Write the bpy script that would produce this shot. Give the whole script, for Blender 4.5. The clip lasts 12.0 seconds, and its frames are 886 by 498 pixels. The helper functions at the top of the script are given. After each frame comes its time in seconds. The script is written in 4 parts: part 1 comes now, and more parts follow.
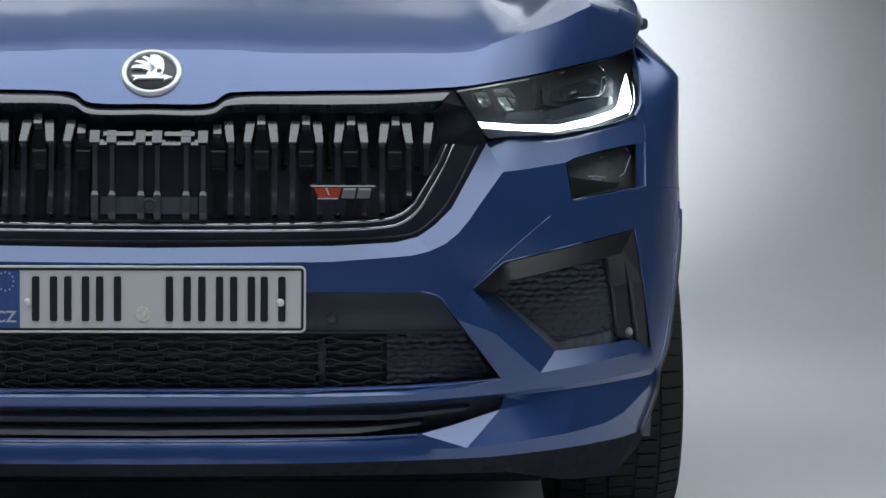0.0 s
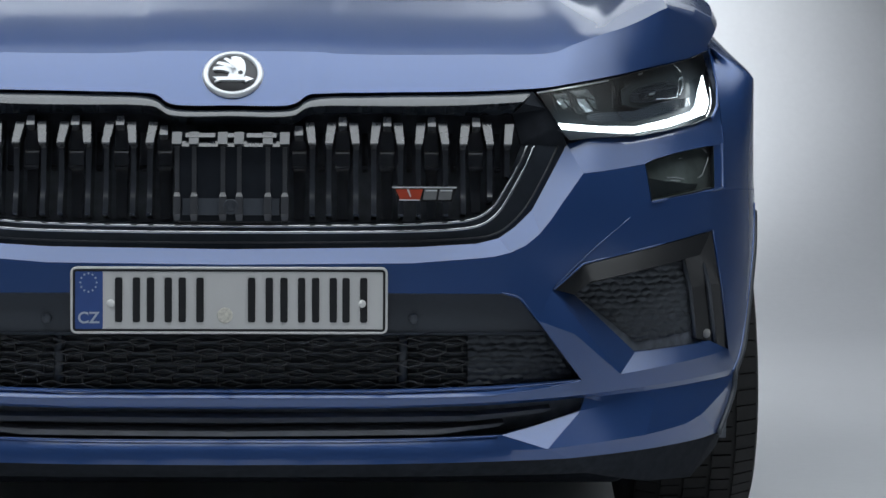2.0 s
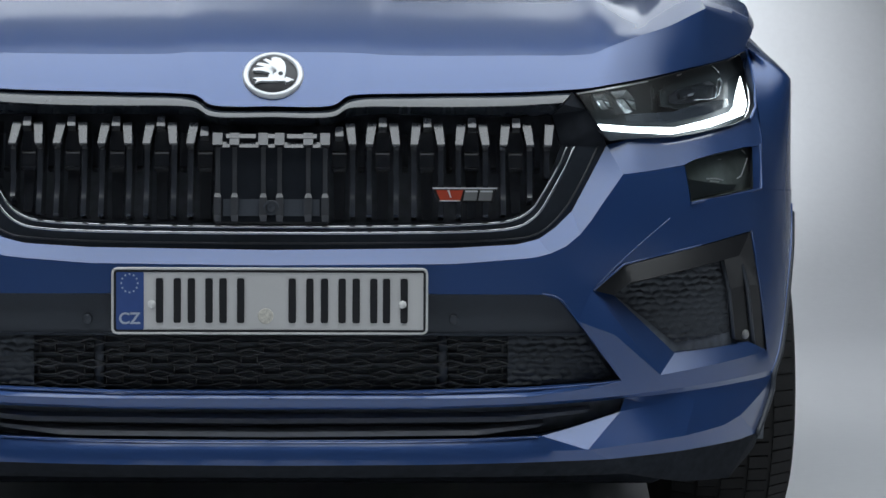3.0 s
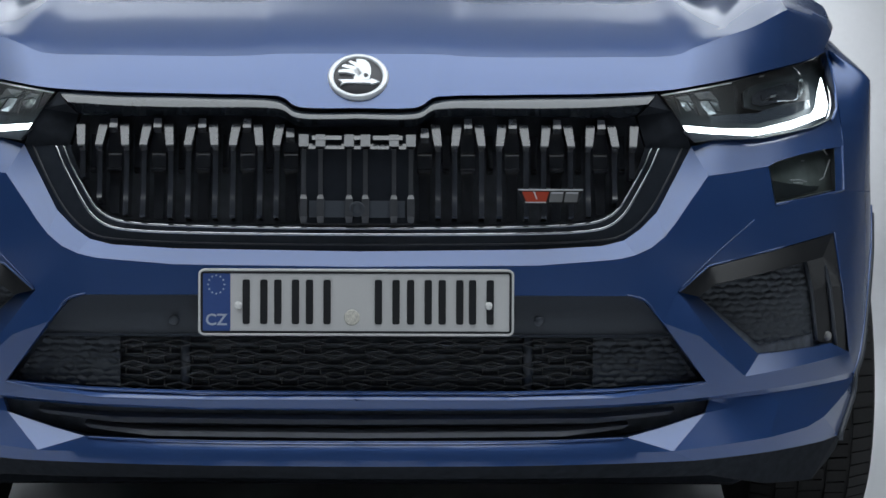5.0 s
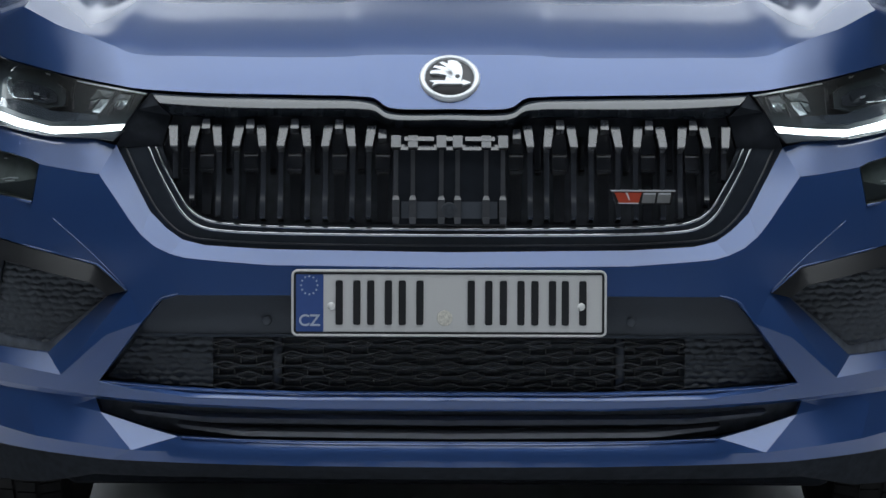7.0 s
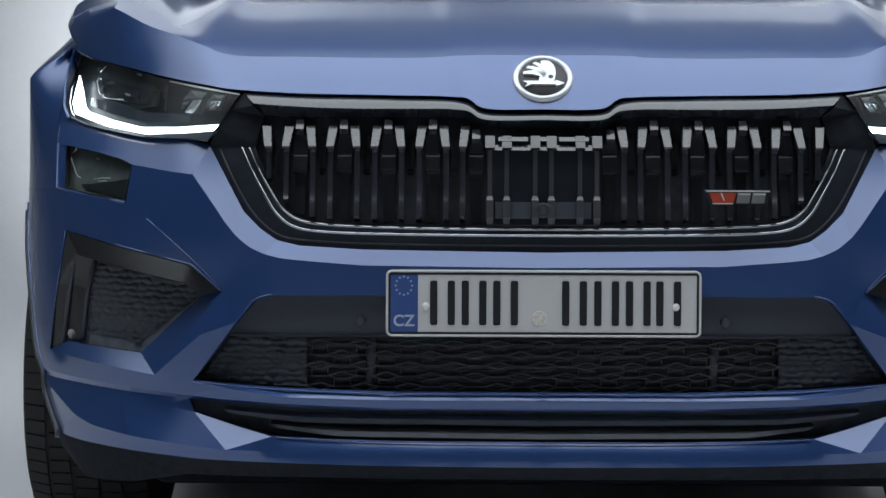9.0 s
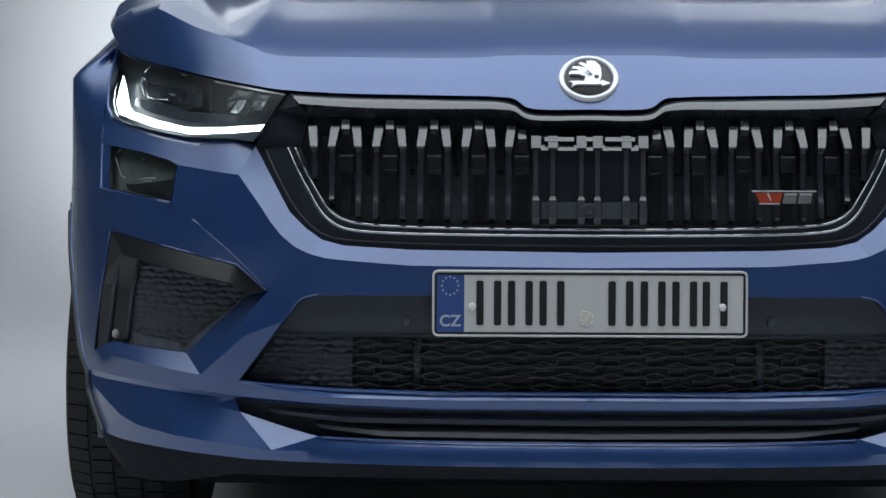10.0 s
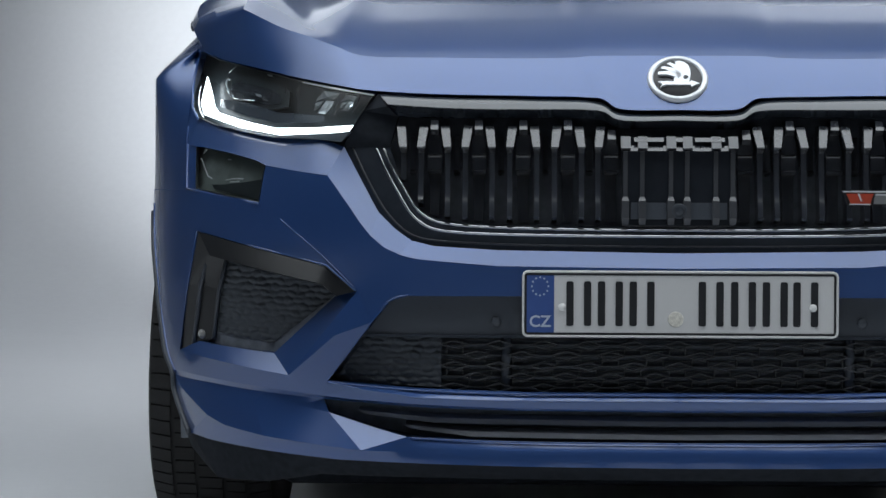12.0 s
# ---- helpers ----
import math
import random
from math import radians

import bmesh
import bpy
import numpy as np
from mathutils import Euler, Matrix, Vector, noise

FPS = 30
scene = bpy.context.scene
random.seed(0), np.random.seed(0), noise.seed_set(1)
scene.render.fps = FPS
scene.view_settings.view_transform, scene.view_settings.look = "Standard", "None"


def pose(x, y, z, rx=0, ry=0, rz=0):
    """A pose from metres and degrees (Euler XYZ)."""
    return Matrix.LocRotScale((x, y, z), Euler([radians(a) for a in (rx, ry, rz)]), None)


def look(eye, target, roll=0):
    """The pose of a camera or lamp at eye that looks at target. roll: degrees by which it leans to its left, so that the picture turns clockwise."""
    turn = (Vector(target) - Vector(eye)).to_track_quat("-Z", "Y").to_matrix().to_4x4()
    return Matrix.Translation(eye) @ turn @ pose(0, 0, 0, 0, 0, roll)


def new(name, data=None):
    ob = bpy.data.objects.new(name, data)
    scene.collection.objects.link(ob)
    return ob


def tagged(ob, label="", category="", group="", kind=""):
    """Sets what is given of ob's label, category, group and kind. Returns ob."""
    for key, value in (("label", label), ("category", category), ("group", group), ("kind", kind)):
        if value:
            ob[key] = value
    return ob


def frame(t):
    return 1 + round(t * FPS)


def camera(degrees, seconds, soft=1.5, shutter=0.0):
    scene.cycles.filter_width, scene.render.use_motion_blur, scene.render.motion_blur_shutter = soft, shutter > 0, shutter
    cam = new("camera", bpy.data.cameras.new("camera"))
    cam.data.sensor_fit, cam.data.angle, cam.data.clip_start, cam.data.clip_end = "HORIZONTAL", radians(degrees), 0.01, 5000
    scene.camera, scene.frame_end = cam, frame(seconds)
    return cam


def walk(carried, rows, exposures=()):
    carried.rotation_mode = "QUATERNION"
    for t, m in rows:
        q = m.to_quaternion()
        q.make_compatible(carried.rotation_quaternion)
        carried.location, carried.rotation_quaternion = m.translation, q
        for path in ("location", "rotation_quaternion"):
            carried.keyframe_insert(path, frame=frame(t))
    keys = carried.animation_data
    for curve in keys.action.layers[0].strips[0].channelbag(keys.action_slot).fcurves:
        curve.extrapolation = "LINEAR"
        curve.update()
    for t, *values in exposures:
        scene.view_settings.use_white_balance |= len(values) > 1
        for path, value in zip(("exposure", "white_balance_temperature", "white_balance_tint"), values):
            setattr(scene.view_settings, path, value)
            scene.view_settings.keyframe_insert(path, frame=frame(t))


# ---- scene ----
cam = camera(20.67, 12.0)
EYE = 0.68
# seconds, x, y, yaw, pitch, roll (the picture turns clockwise)
PATH = [
    (0.0, 0.3008, -3.9933, -2.640, -1.457, 0.229),
    (0.5, 0.2793, -3.9938, -2.449, -1.452, 0.228),
    (1.0, 0.2589, -3.9944, -2.259, -1.446, 0.227),
    (1.5, 0.2392, -3.9949, -2.068, -1.439, 0.226),
    (2.0, 0.2197, -3.9955, -1.878, -1.431, 0.225),
    (2.5, 0.2000, -3.9961, -1.687, -1.423, 0.224),
    (3.0, 0.1797, -3.9966, -1.497, -1.415, 0.223),
    (3.5, 0.1588, -3.9972, -1.306, -1.407, 0.222),
    (4.0, 0.1371, -3.9978, -1.116, -1.400, 0.221),
    (4.5, 0.1145, -3.9983, -0.925, -1.393, 0.220),
    (5.0, 0.0912, -3.9989, -0.735, -1.387, 0.219),
    (5.5, 0.0671, -3.9994, -0.544, -1.382, 0.218),
    (6.0, 0.0424, -4.0000, -0.354, -1.378, 0.217),
    (6.5, 0.0172, -4.0006, -0.163, -1.375, 0.215),
    (7.0, -0.0084, -4.0011, 0.027, -1.373, 0.214),
    (7.5, -0.0342, -4.0017, 0.217, -1.372, 0.213),
    (8.0, -0.0599, -4.0022, 0.408, -1.371, 0.212),
    (8.5, -0.0856, -4.0028, 0.598, -1.371, 0.211),
    (9.0, -0.1109, -4.0034, 0.789, -1.372, 0.210),
    (9.5, -0.1360, -4.0039, 0.979, -1.372, 0.209),
    (10.0, -0.1606, -4.0045, 1.170, -1.373, 0.208),
    (10.5, -0.1847, -4.0051, 1.360, -1.373, 0.207),
    (11.0, -0.2085, -4.0056, 1.551, -1.373, 0.206),
    (11.5, -0.2321, -4.0062, 1.741, -1.371, 0.205),
    (12.0, -0.2556, -4.0067, 1.932, -1.368, 0.204),
]


def aim(x, y, yaw, pitch, roll):
    a, p = radians(yaw), radians(pitch)
    return look((x, y, EYE), (x - math.sin(a) * math.cos(p), y + math.cos(a) * math.cos(p), EYE + math.sin(p)), roll)


walk(cam, [(t, aim(x, y, yaw, pitch, roll)) for t, x, y, yaw, pitch, roll in PATH])

# ---- light ----
world = bpy.data.worlds.new("studio_air")
scene.world = world
world.use_nodes = True
world.node_tree.nodes["Background"].inputs[0].default_value = (0.5, 0.55, 0.65, 1)
world.node_tree.nodes["Background"].inputs[1].default_value = 0.02
scene.view_settings.exposure = 0.39


def area_lamp(name, eye, target, sx, sy, watts, colour=(1, 1, 1)):
    data = bpy.data.lights.new(name, "AREA")
    data.shape, data.size, data.size_y, data.energy, data.color = "RECTANGLE", sx, sy, watts, colour
    ob = new(name, data)
    ob.matrix_world = look(eye, target)
    return ob


def spot_lamp(name, eye, target, watts, cone, blend, radius, colour=(1, 1, 1)):
    data = bpy.data.lights.new(name, "SPOT")
    data.energy, data.spot_size, data.spot_blend, data.shadow_soft_size, data.color = watts, radians(cone), blend, radius, colour
    ob = new(name, data)
    ob.matrix_world = look(eye, target)
    return ob


def soft_edges(lamp, sides, front, rear):
    """Lets a softbox fade towards its rim, as its cloth does; widths as parts of its size."""
    data = lamp.data
    data.use_nodes = True
    nt = data.node_tree
    glow = nt.nodes["Emission"]
    split = nt.nodes.new("ShaderNodeSeparateXYZ")
    nt.links.new(nt.nodes.new("ShaderNodeNewGeometry").outputs["Parametric"], split.inputs[0])
    last = None
    for axis, start, end, kind in ((0, 0, sides, "SMOOTHSTEP"), (0, 1, 1 - sides, "SMOOTHSTEP"), (1, 0, front, "SMOOTHSTEP"), (1, 1, 1 - rear, "LINEAR")):
        ramp = nt.nodes.new("ShaderNodeMapRange")
        ramp.interpolation_type = kind
        ramp.inputs[1].default_value, ramp.inputs[2].default_value = start, end
        nt.links.new(split.outputs[axis], ramp.inputs[0])
        if last:
            both = nt.nodes.new("ShaderNodeMath")
            both.operation = "MULTIPLY"
            nt.links.new(last.outputs[0], both.inputs[0])
            nt.links.new(ramp.outputs[0], both.inputs[1])
            last = both
        else:
            last = ramp
    nt.links.new(last.outputs[0], glow.inputs["Strength"])


softbox = area_lamp("overhead_softbox", (0, -0.05, 3.3), (0, -0.04, 0.5), 11.4, 4.5, 366, (0.88, 0.95, 1.0))
soft_edges(softbox, 0.40, 0.215, 0.44)
# Unseen uplights added behind the car so the bonnet mirrors a bright wall top.
for side in (1, -1):
    spot_lamp("added_uplight", (2.0 * side, 7.2, 1.3), (2.3 * side, 10.0, 5.4), 1250, 56, 1.0, 0.2, (0.90, 0.955, 1.0))
spot_lamp("backdrop_spot", (0, 4.6, 4.6), (0, 10.0, 1.5), 1800, 62, 0.9, 0.3, (0.90, 0.95, 1.0))
# Unseen lamp added to brighten the floor behind the car.
spot_lamp("added_floor_fill", (0, 3.2, 5.6), (0, 6.6, 0.0), 430, 100, 1.0, 0.3, (0.90, 0.95, 1.0))

# ---- materials ----
MATS = {}


def mat(name, colour, rough=0.5, metal=0.0, coat=0.0, coat_rough=0.03, grain=0.0, grain_scale=60.0, spread=0.0, spread_scale=3.0, bump=0.0, bump_scale=200.0, emit=0.0, spec=0.5):
    """A painted, moulded or metal surface: colour varies at two scales, with fine relief."""
    if name in MATS:
        return MATS[name]
    m = bpy.data.materials.new(name)
    m.use_nodes = True
    nt = m.node_tree
    b = nt.nodes["Principled BSDF"]
    b.inputs["Base Color"].default_value = (*colour, 1)
    b.inputs["Roughness"].default_value = rough
    b.inputs["Metallic"].default_value = metal
    b.inputs["Coat Weight"].default_value = coat
    b.inputs["Coat Roughness"].default_value = coat_rough
    b.inputs["Specular IOR Level"].default_value = spec
    if emit:
        b.inputs["Emission Color"].default_value = (*colour, 1)
        b.inputs["Emission Strength"].default_value = emit
    where = nt.nodes.new("ShaderNodeTexCoord").outputs["Object"]
    if grain or spread:
        fine = nt.nodes.new("ShaderNodeTexNoise")
        fine.inputs["Scale"].default_value, fine.inputs["Detail"].default_value = grain_scale, 4
        wide = nt.nodes.new("ShaderNodeTexNoise")
        wide.inputs["Scale"].default_value, wide.inputs["Detail"].default_value = spread_scale, 3
        nt.links.new(where, fine.inputs["Vector"])
        nt.links.new(where, wide.inputs["Vector"])
        mapped = []
        for tex, amount in ((fine, grain), (wide, spread)):
            r = nt.nodes.new("ShaderNodeMapRange")
            r.inputs[1].default_value, r.inputs[2].default_value = 0.3, 0.7
            r.inputs[3].default_value, r.inputs[4].default_value = 1 - amount, 1 + amount
            nt.links.new(tex.outputs[0], r.inputs[0])
            mapped.append(r)
        times = nt.nodes.new("ShaderNodeMath")
        times.operation = "MULTIPLY"
        nt.links.new(mapped[0].outputs[0], times.inputs[0])
        nt.links.new(mapped[1].outputs[0], times.inputs[1])
        mix = nt.nodes.new("ShaderNodeMix")
        mix.data_type, mix.blend_type = "RGBA", "MULTIPLY"
        mix.inputs[0].default_value = 1
        mix.inputs[6].default_value = (*colour, 1)
        nt.links.new(times.outputs[0], mix.inputs[7])
        nt.links.new(mix.outputs[2], b.inputs["Base Color"])
    if bump:
        tex = nt.nodes.new("ShaderNodeTexNoise")
        tex.inputs["Scale"].default_value, tex.inputs["Detail"].default_value = bump_scale, 4
        bn = nt.nodes.new("ShaderNodeBump")
        bn.inputs["Strength"].default_value, bn.inputs["Distance"].default_value = bump, 0.002
        nt.links.new(where, tex.inputs["Vector"])
        nt.links.new(tex.outputs[0], bn.inputs["Height"])
        nt.links.new(bn.outputs[0], b.inputs["Normal"])
    b.inputs["Coat IOR"].default_value = 1.62
    MATS[name] = m
    return m


def clear_glass(name, tint, gloss=0.06):
    """A clear lamp cover: mostly see-through, with a thin mirror-like gloss by Fresnel."""
    m = bpy.data.materials.new(name)
    m.use_nodes = True
    nt = m.node_tree
    nt.nodes.clear()
    out = nt.nodes.new("ShaderNodeOutputMaterial")
    tr = nt.nodes.new("ShaderNodeBsdfTransparent")
    tr.inputs[0].default_value = (*tint, 1)
    gl = nt.nodes.new("ShaderNodeBsdfGlossy")
    gl.inputs["Roughness"].default_value = gloss
    fr = nt.nodes.new("ShaderNodeFresnel")
    fr.inputs[0].default_value = 1.45
    mix = nt.nodes.new("ShaderNodeMixShader")
    nt.links.new(fr.outputs[0], mix.inputs[0])
    nt.links.new(tr.outputs[0], mix.inputs[1])
    nt.links.new(gl.outputs[0], mix.inputs[2])
    nt.links.new(mix.outputs[0], out.inputs[0])
    return m


PAINT = mat("blue_metallic_paint", (0.0165, 0.061, 0.208), 0.44, 0.46, 1.0, 0.11, grain=0.10, grain_scale=2200, spread=0.03, spread_scale=4)
GLOSS = mat("gloss_black_plastic", (0.028, 0.034, 0.044), 0.16, 0.0, 0.6, 0.05, spread=0.15, grain=0.1)
SATIN = mat("satin_black_plastic", (0.042, 0.050, 0.064), 0.42, grain=0.2, grain_scale=900, spread=0.1, bump=0.15, bump_scale=900)
TRIM = mat("polished_black_trim", (0.012, 0.013, 0.015), 0.33, 0.0, 0.0, 0.15, grain=0.15, grain_scale=900, spread=0.1)
MATTE = mat("grained_black_plastic", (0.040, 0.048, 0.060), 0.62, grain=0.25, grain_scale=700, spread=0.15, bump=0.3, bump_scale=700)
# VOID, SKIRTMAT, PIANO and PANEL bases are lifted for haze over the blacks.
VOID = mat("haze_lifted_cavity", (0.17, 0.188, 0.22), 0.8, grain=0.2, spread=0.2)
SKIRTMAT = mat("coarse_black_plastic", (0.017, 0.020, 0.026), 0.9, spec=0.15, grain=0.2, spread=0.2, bump=0.06, bump_scale=900)
RUBBER = mat("tyre_rubber", (0.015, 0.015, 0.016), 0.75, grain=0.25, grain_scale=300, spread=0.2, bump=0.3, bump_scale=400)
CHROME = mat("chrome", (0.82, 0.83, 0.84), 0.10, 1.0, spread=0.03, grain=0.02)
SILVER = mat("satin_silver", (0.78, 0.79, 0.80), 0.28, 0.9, spread=0.03, grain=0.03)
ALLOY = mat("dark_alloy", (0.10, 0.10, 0.11), 0.3, 0.8, spread=0.05, grain=0.05)
LAMPDARK = mat("lamp_housing", (0.022, 0.028, 0.032), 0.4, 0.0, spec=0.35, spread=0.2, grain=0.1)
RED = mat("red_enamel", (0.36, 0.05, 0.025), 0.3, 0.0, 0.5, spread=0.05, grain=0.03)
WHITE = mat("plate_white", (0.60, 0.60, 0.60), 0.45, spread=0.03, grain=0.03, grain_scale=500, bump=0.05, bump_scale=900)
PLATEBLUE = mat("plate_blue", (0.035, 0.08, 0.26), 0.4, spread=0.05, grain=0.05)
PLATEBLACK = mat("plate_black", (0.008, 0.009, 0.012), 0.45, spread=0.1, grain=0.1)
PALE = mat("pale_print", (0.42, 0.48, 0.60), 0.5, spread=0.03, grain=0.03)
SCREW = mat("screw_cap_white", (0.75, 0.75, 0.74), 0.35, spread=0.03, grain=0.03)
BADGE = mat("badge_silver", (0.66, 0.68, 0.71), 0.32, 0.35, 0.5, spread=0.03, grain=0.03)
DARKCHROME = mat("dark_chrome", (0.42, 0.43, 0.45), 0.14, 1.0, spread=0.05, grain=0.03)
PIANO = mat("piano_black_plastic", (0.024, 0.027, 0.034), 0.15, 0.0, 0.5, 0.06, spread=0.1, grain=0.1)
RIB = mat("grey_moulding", (0.050, 0.053, 0.060), 0.3, 0.0, 0.3, spread=0.1, grain=0.1)
PANEL = mat("sensor_panel_black", (0.016, 0.019, 0.025), 0.2, 0.0, 0.0, spec=0.3, spread=0.1, grain=0.1)
LED = mat("daytime_led", (0.93, 0.97, 1.0), 0.4, emit=4.0)
BLADE = mat("slot_blade_plastic", (0.13, 0.14, 0.16), 0.42, spread=0.1, grain=0.1)
LENS = clear_glass("lamp_lens", (0.88, 0.95, 0.97), 0.02)
FOGLENS = clear_glass("fog_lens", (0.86, 0.90, 0.90), 0.03)
GLASS = mat("dark_window_glass", (0.01, 0.012, 0.014), 0.03, 0.0, 1.0, spread=0.1, grain=0.05)
CYC = mat("studio_white_paint", (0.66, 0.67, 0.69), 0.55, spread=0.02, spread_scale=0.7, grain=0.015, grain_scale=30, bump=0.02, bump_scale=60)
# Tone of the added rear ceiling, set by the bonnet's bright reflection.
GREYCEIL = mat("bounce_ceiling_grey", (0.55, 0.56, 0.575), 0.8, spread=0.06, spread_scale=0.7, grain=0.05, grain_scale=30, bump=0.02, bump_scale=60)
# Unseen enclosure: sides darker to dim the fenders, the rest lighter as fill.
SIDEWALL = mat("unseen_side_grey", (0.15, 0.156, 0.165), 0.9, spread=0.15, spread_scale=0.8, grain=0.1, grain_scale=40, bump=0.1, bump_scale=40)
DARKWALL = mat("unseen_fill_grey", (0.32, 0.332, 0.35), 0.9, spread=0.15, spread_scale=0.8, grain=0.1, grain_scale=40, bump=0.1, bump_scale=40)

# ---- the form of the car's nose ----
HALF, BACK = 0.965, 0.62
_th = np.linspace(0, math.pi / 2, 1500)
_px = HALF * np.sin(_th)
_py = BACK * (1 - np.maximum(1 - np.sin(_th) ** 4, 0) ** (2 / 3))
_px, _py = np.append(_px, HALF), np.append(_py, BACK + 2.0)
_ps = np.append(0, np.cumsum(np.hypot(np.diff(_px), np.diff(_py))))


def smooth01(a):
    a = min(max(a, 0.0), 1.0)
    return a * a * (3 - 2 * a)


def along(x):
    """Length along the plan curve from the car's middle to the half width x."""
    return math.copysign(float(np.interp(abs(x), _px, _ps)), x)


def lean(x, z):
    z += (min(z, 0.70) - z) * smooth01((abs(x) - 0.87) / 0.095)
    up = max(z - 0.6, 0)
    return 0.012 + 0.9 * up * up * (1 + 1.1 * smooth01((abs(x) - 0.55) / 0.3))


def nose(s, z, off=0.0, across=False):
    """A place on the nose: s along the plan curve, z up, off metres behind the skin (across: square to it)."""
    a = abs(s)
    x, y = float(np.interp(a, _ps, _px)), float(np.interp(a, _ps, _py))
    x2, y2 = float(np.interp(a + 0.004, _ps, _px)), float(np.interp(a + 0.004, _ps, _py))
    if a > 0.004:
        x1, y1 = float(np.interp(a - 0.004, _ps, _px)), float(np.interp(a - 0.004, _ps, _py))
    else:
        x1, y1 = x2 - 0.008, y2
    d = math.hypot(x2 - x1, y2 - y1) or 1
    nx, ny = (y2 - y1) / d, -(x2 - x1) / d
    if not across:
        nx, ny = 0.0, -1.0
    return Vector((math.copysign(1, s) * (x - off * nx), y + lean(x, z) - off * ny, z))


def skin(x, z, off=0.0):
    return nose(along(x), z, off)


# ---- builders ----
def part(name, bm, material, parent=None, label="", flat=False):
    me = bpy.data.meshes.new(name)
    bm.to_mesh(me)
    bm.free()
    me.materials.append(material)
    if not flat:
        me.shade_smooth()
    ob = new(name, me)
    while parent and parent.parent and parent.parent.parent:
        parent = parent.parent
    if parent:
        ob.parent = parent
    if label:
        ob["label"] = label
    return ob


def pressed(bm, rounds=14):
    """Parts the mesh at its sharp edges and evens out the normals between them, as on pressed sheet."""
    bmesh.ops.split_edges(bm, edges=[e for e in bm.edges if not e.smooth and len(e.link_faces) == 2])
    bm.normal_update()
    bm.verts.index_update()
    normals = [v.normal.copy() for v in bm.verts]
    near = [[e.other_vert(v).index for e in v.link_edges] for v in bm.verts]
    for _ in range(rounds):
        normals = [(n + sum((normals[k] for k in ring), Vector())).normalized() for n, ring in zip(normals, near)]
    return normals


def pressed_part(name, bm, material, parent, label="", rounds=14):
    normals = pressed(bm, rounds)
    ob = part(name, bm, material, parent, label)
    ob.data.normals_split_custom_set_from_vertices(normals)
    return ob


def shade(ob, degrees=35):
    """Smooth shading, with edges sharper than the given angle kept crisp."""
    bm = bmesh.new()
    bm.from_mesh(ob.data)
    for e in bm.edges:
        e.smooth = not (len(e.link_faces) == 2 and e.calc_face_angle(0) > radians(degrees))
    bm.to_mesh(ob.data)
    bm.free()
    return ob


def fine(bm, size, length=None):
    """Splits edges until none is longer than size."""
    length = length or (lambda e: e.calc_length())
    for _ in range(10):
        bmesh.ops.triangulate(bm, faces=bm.faces[:])
        long = [e for e in bm.edges if length(e) > size]
        if not long:
            break
        bmesh.ops.subdivide_edges(bm, edges=long, cuts=1)
    bmesh.ops.triangulate(bm, faces=bm.faces[:])
    bmesh.ops.dissolve_degenerate(bm, dist=0.0003, edges=bm.edges[:])


def shell(points, faces, size=0.012, soften=2, rim=0.025, sides=(1, -1), shift=0.0, soft=()):
    """A moulded panel on the nose. points: name -> (x, z, metres behind the skin); faces: strings of names; mirrored to both sides."""
    bm = bmesh.new()
    for side in sides:
        vs = {k: bm.verts.new((side * p[0], (p[2] if len(p) > 2 else 0.0) + shift, p[1])) for k, p in points.items()}
        for f in faces:
            loop = [vs[k] for k in f.split()]
            bm.faces.new(loop if side > 0 else loop[::-1])
    bmesh.ops.remove_doubles(bm, verts=bm.verts[:], dist=0.0006)
    bmesh.ops.recalc_face_normals(bm, faces=bm.faces[:])
    rolled = {(round(points[k][0], 4), round(points[k][1], 4)) for k in soft}
    for e in bm.edges:
        if len(e.link_faces) == 2 and e.calc_face_angle(0) > radians(9):
            e.smooth = all((round(abs(v.co.x), 4), round(v.co.z, 4)) in rolled for v in e.verts)
    fine(bm, size, lambda e: math.hypot(along(e.verts[0].co.x) - along(e.verts[1].co.x), e.verts[0].co.z - e.verts[1].co.z))
    inner = [v for v in bm.verts if not v.is_boundary]
    for _ in range(soften):
        mean = {v: sum(e.other_vert(v).co.y for e in v.link_edges) / len(v.link_edges) for v in inner}
        for v in inner:
            v.co.y = 0.4 * v.co.y + 0.6 * mean[v]
    edge = [e for e in bm.edges if e.is_boundary]
    if rim:
        made = bmesh.ops.extrude_edge_only(bm, edges=edge)["geom"]
        for v in made:
            if isinstance(v, bmesh.types.BMVert):
                v.co.y += rim
    for v in bm.verts:
        v.co = skin(v.co.x, v.co.z, v.co.y)
    bmesh.ops.recalc_face_normals(bm, faces=bm.faces[:])
    for e in bm.edges:
        if len(e.link_faces) == 2 and e.calc_face_angle(0) > radians(50):
            e.smooth = False
    return bm


def patch(loop, off=0.0, size=0.02, rim=0.0, side=1):
    """One flat-cut piece of the skin with the outline loop of (x, z)."""
    names = {str(i): (x, z, off) for i, (x, z) in enumerate(loop)}
    return shell(names, [" ".join(names)], size, 0, rim, (side,))


def box(bm, lo, hi, taper=0.0):
    made = bmesh.ops.create_cube(bm, size=1)["verts"]
    for v in made:
        k = [lo[i] + (v.co[i] + 0.5) * (hi[i] - lo[i]) for i in range(3)]
        v.co = k
    return made


def rounded(bm, width=0.002, segments=2):
    bmesh.ops.bevel(bm, geom=bm.edges[:], offset=width, segments=segments, affect="EDGES", profile=0.5)
    return bm


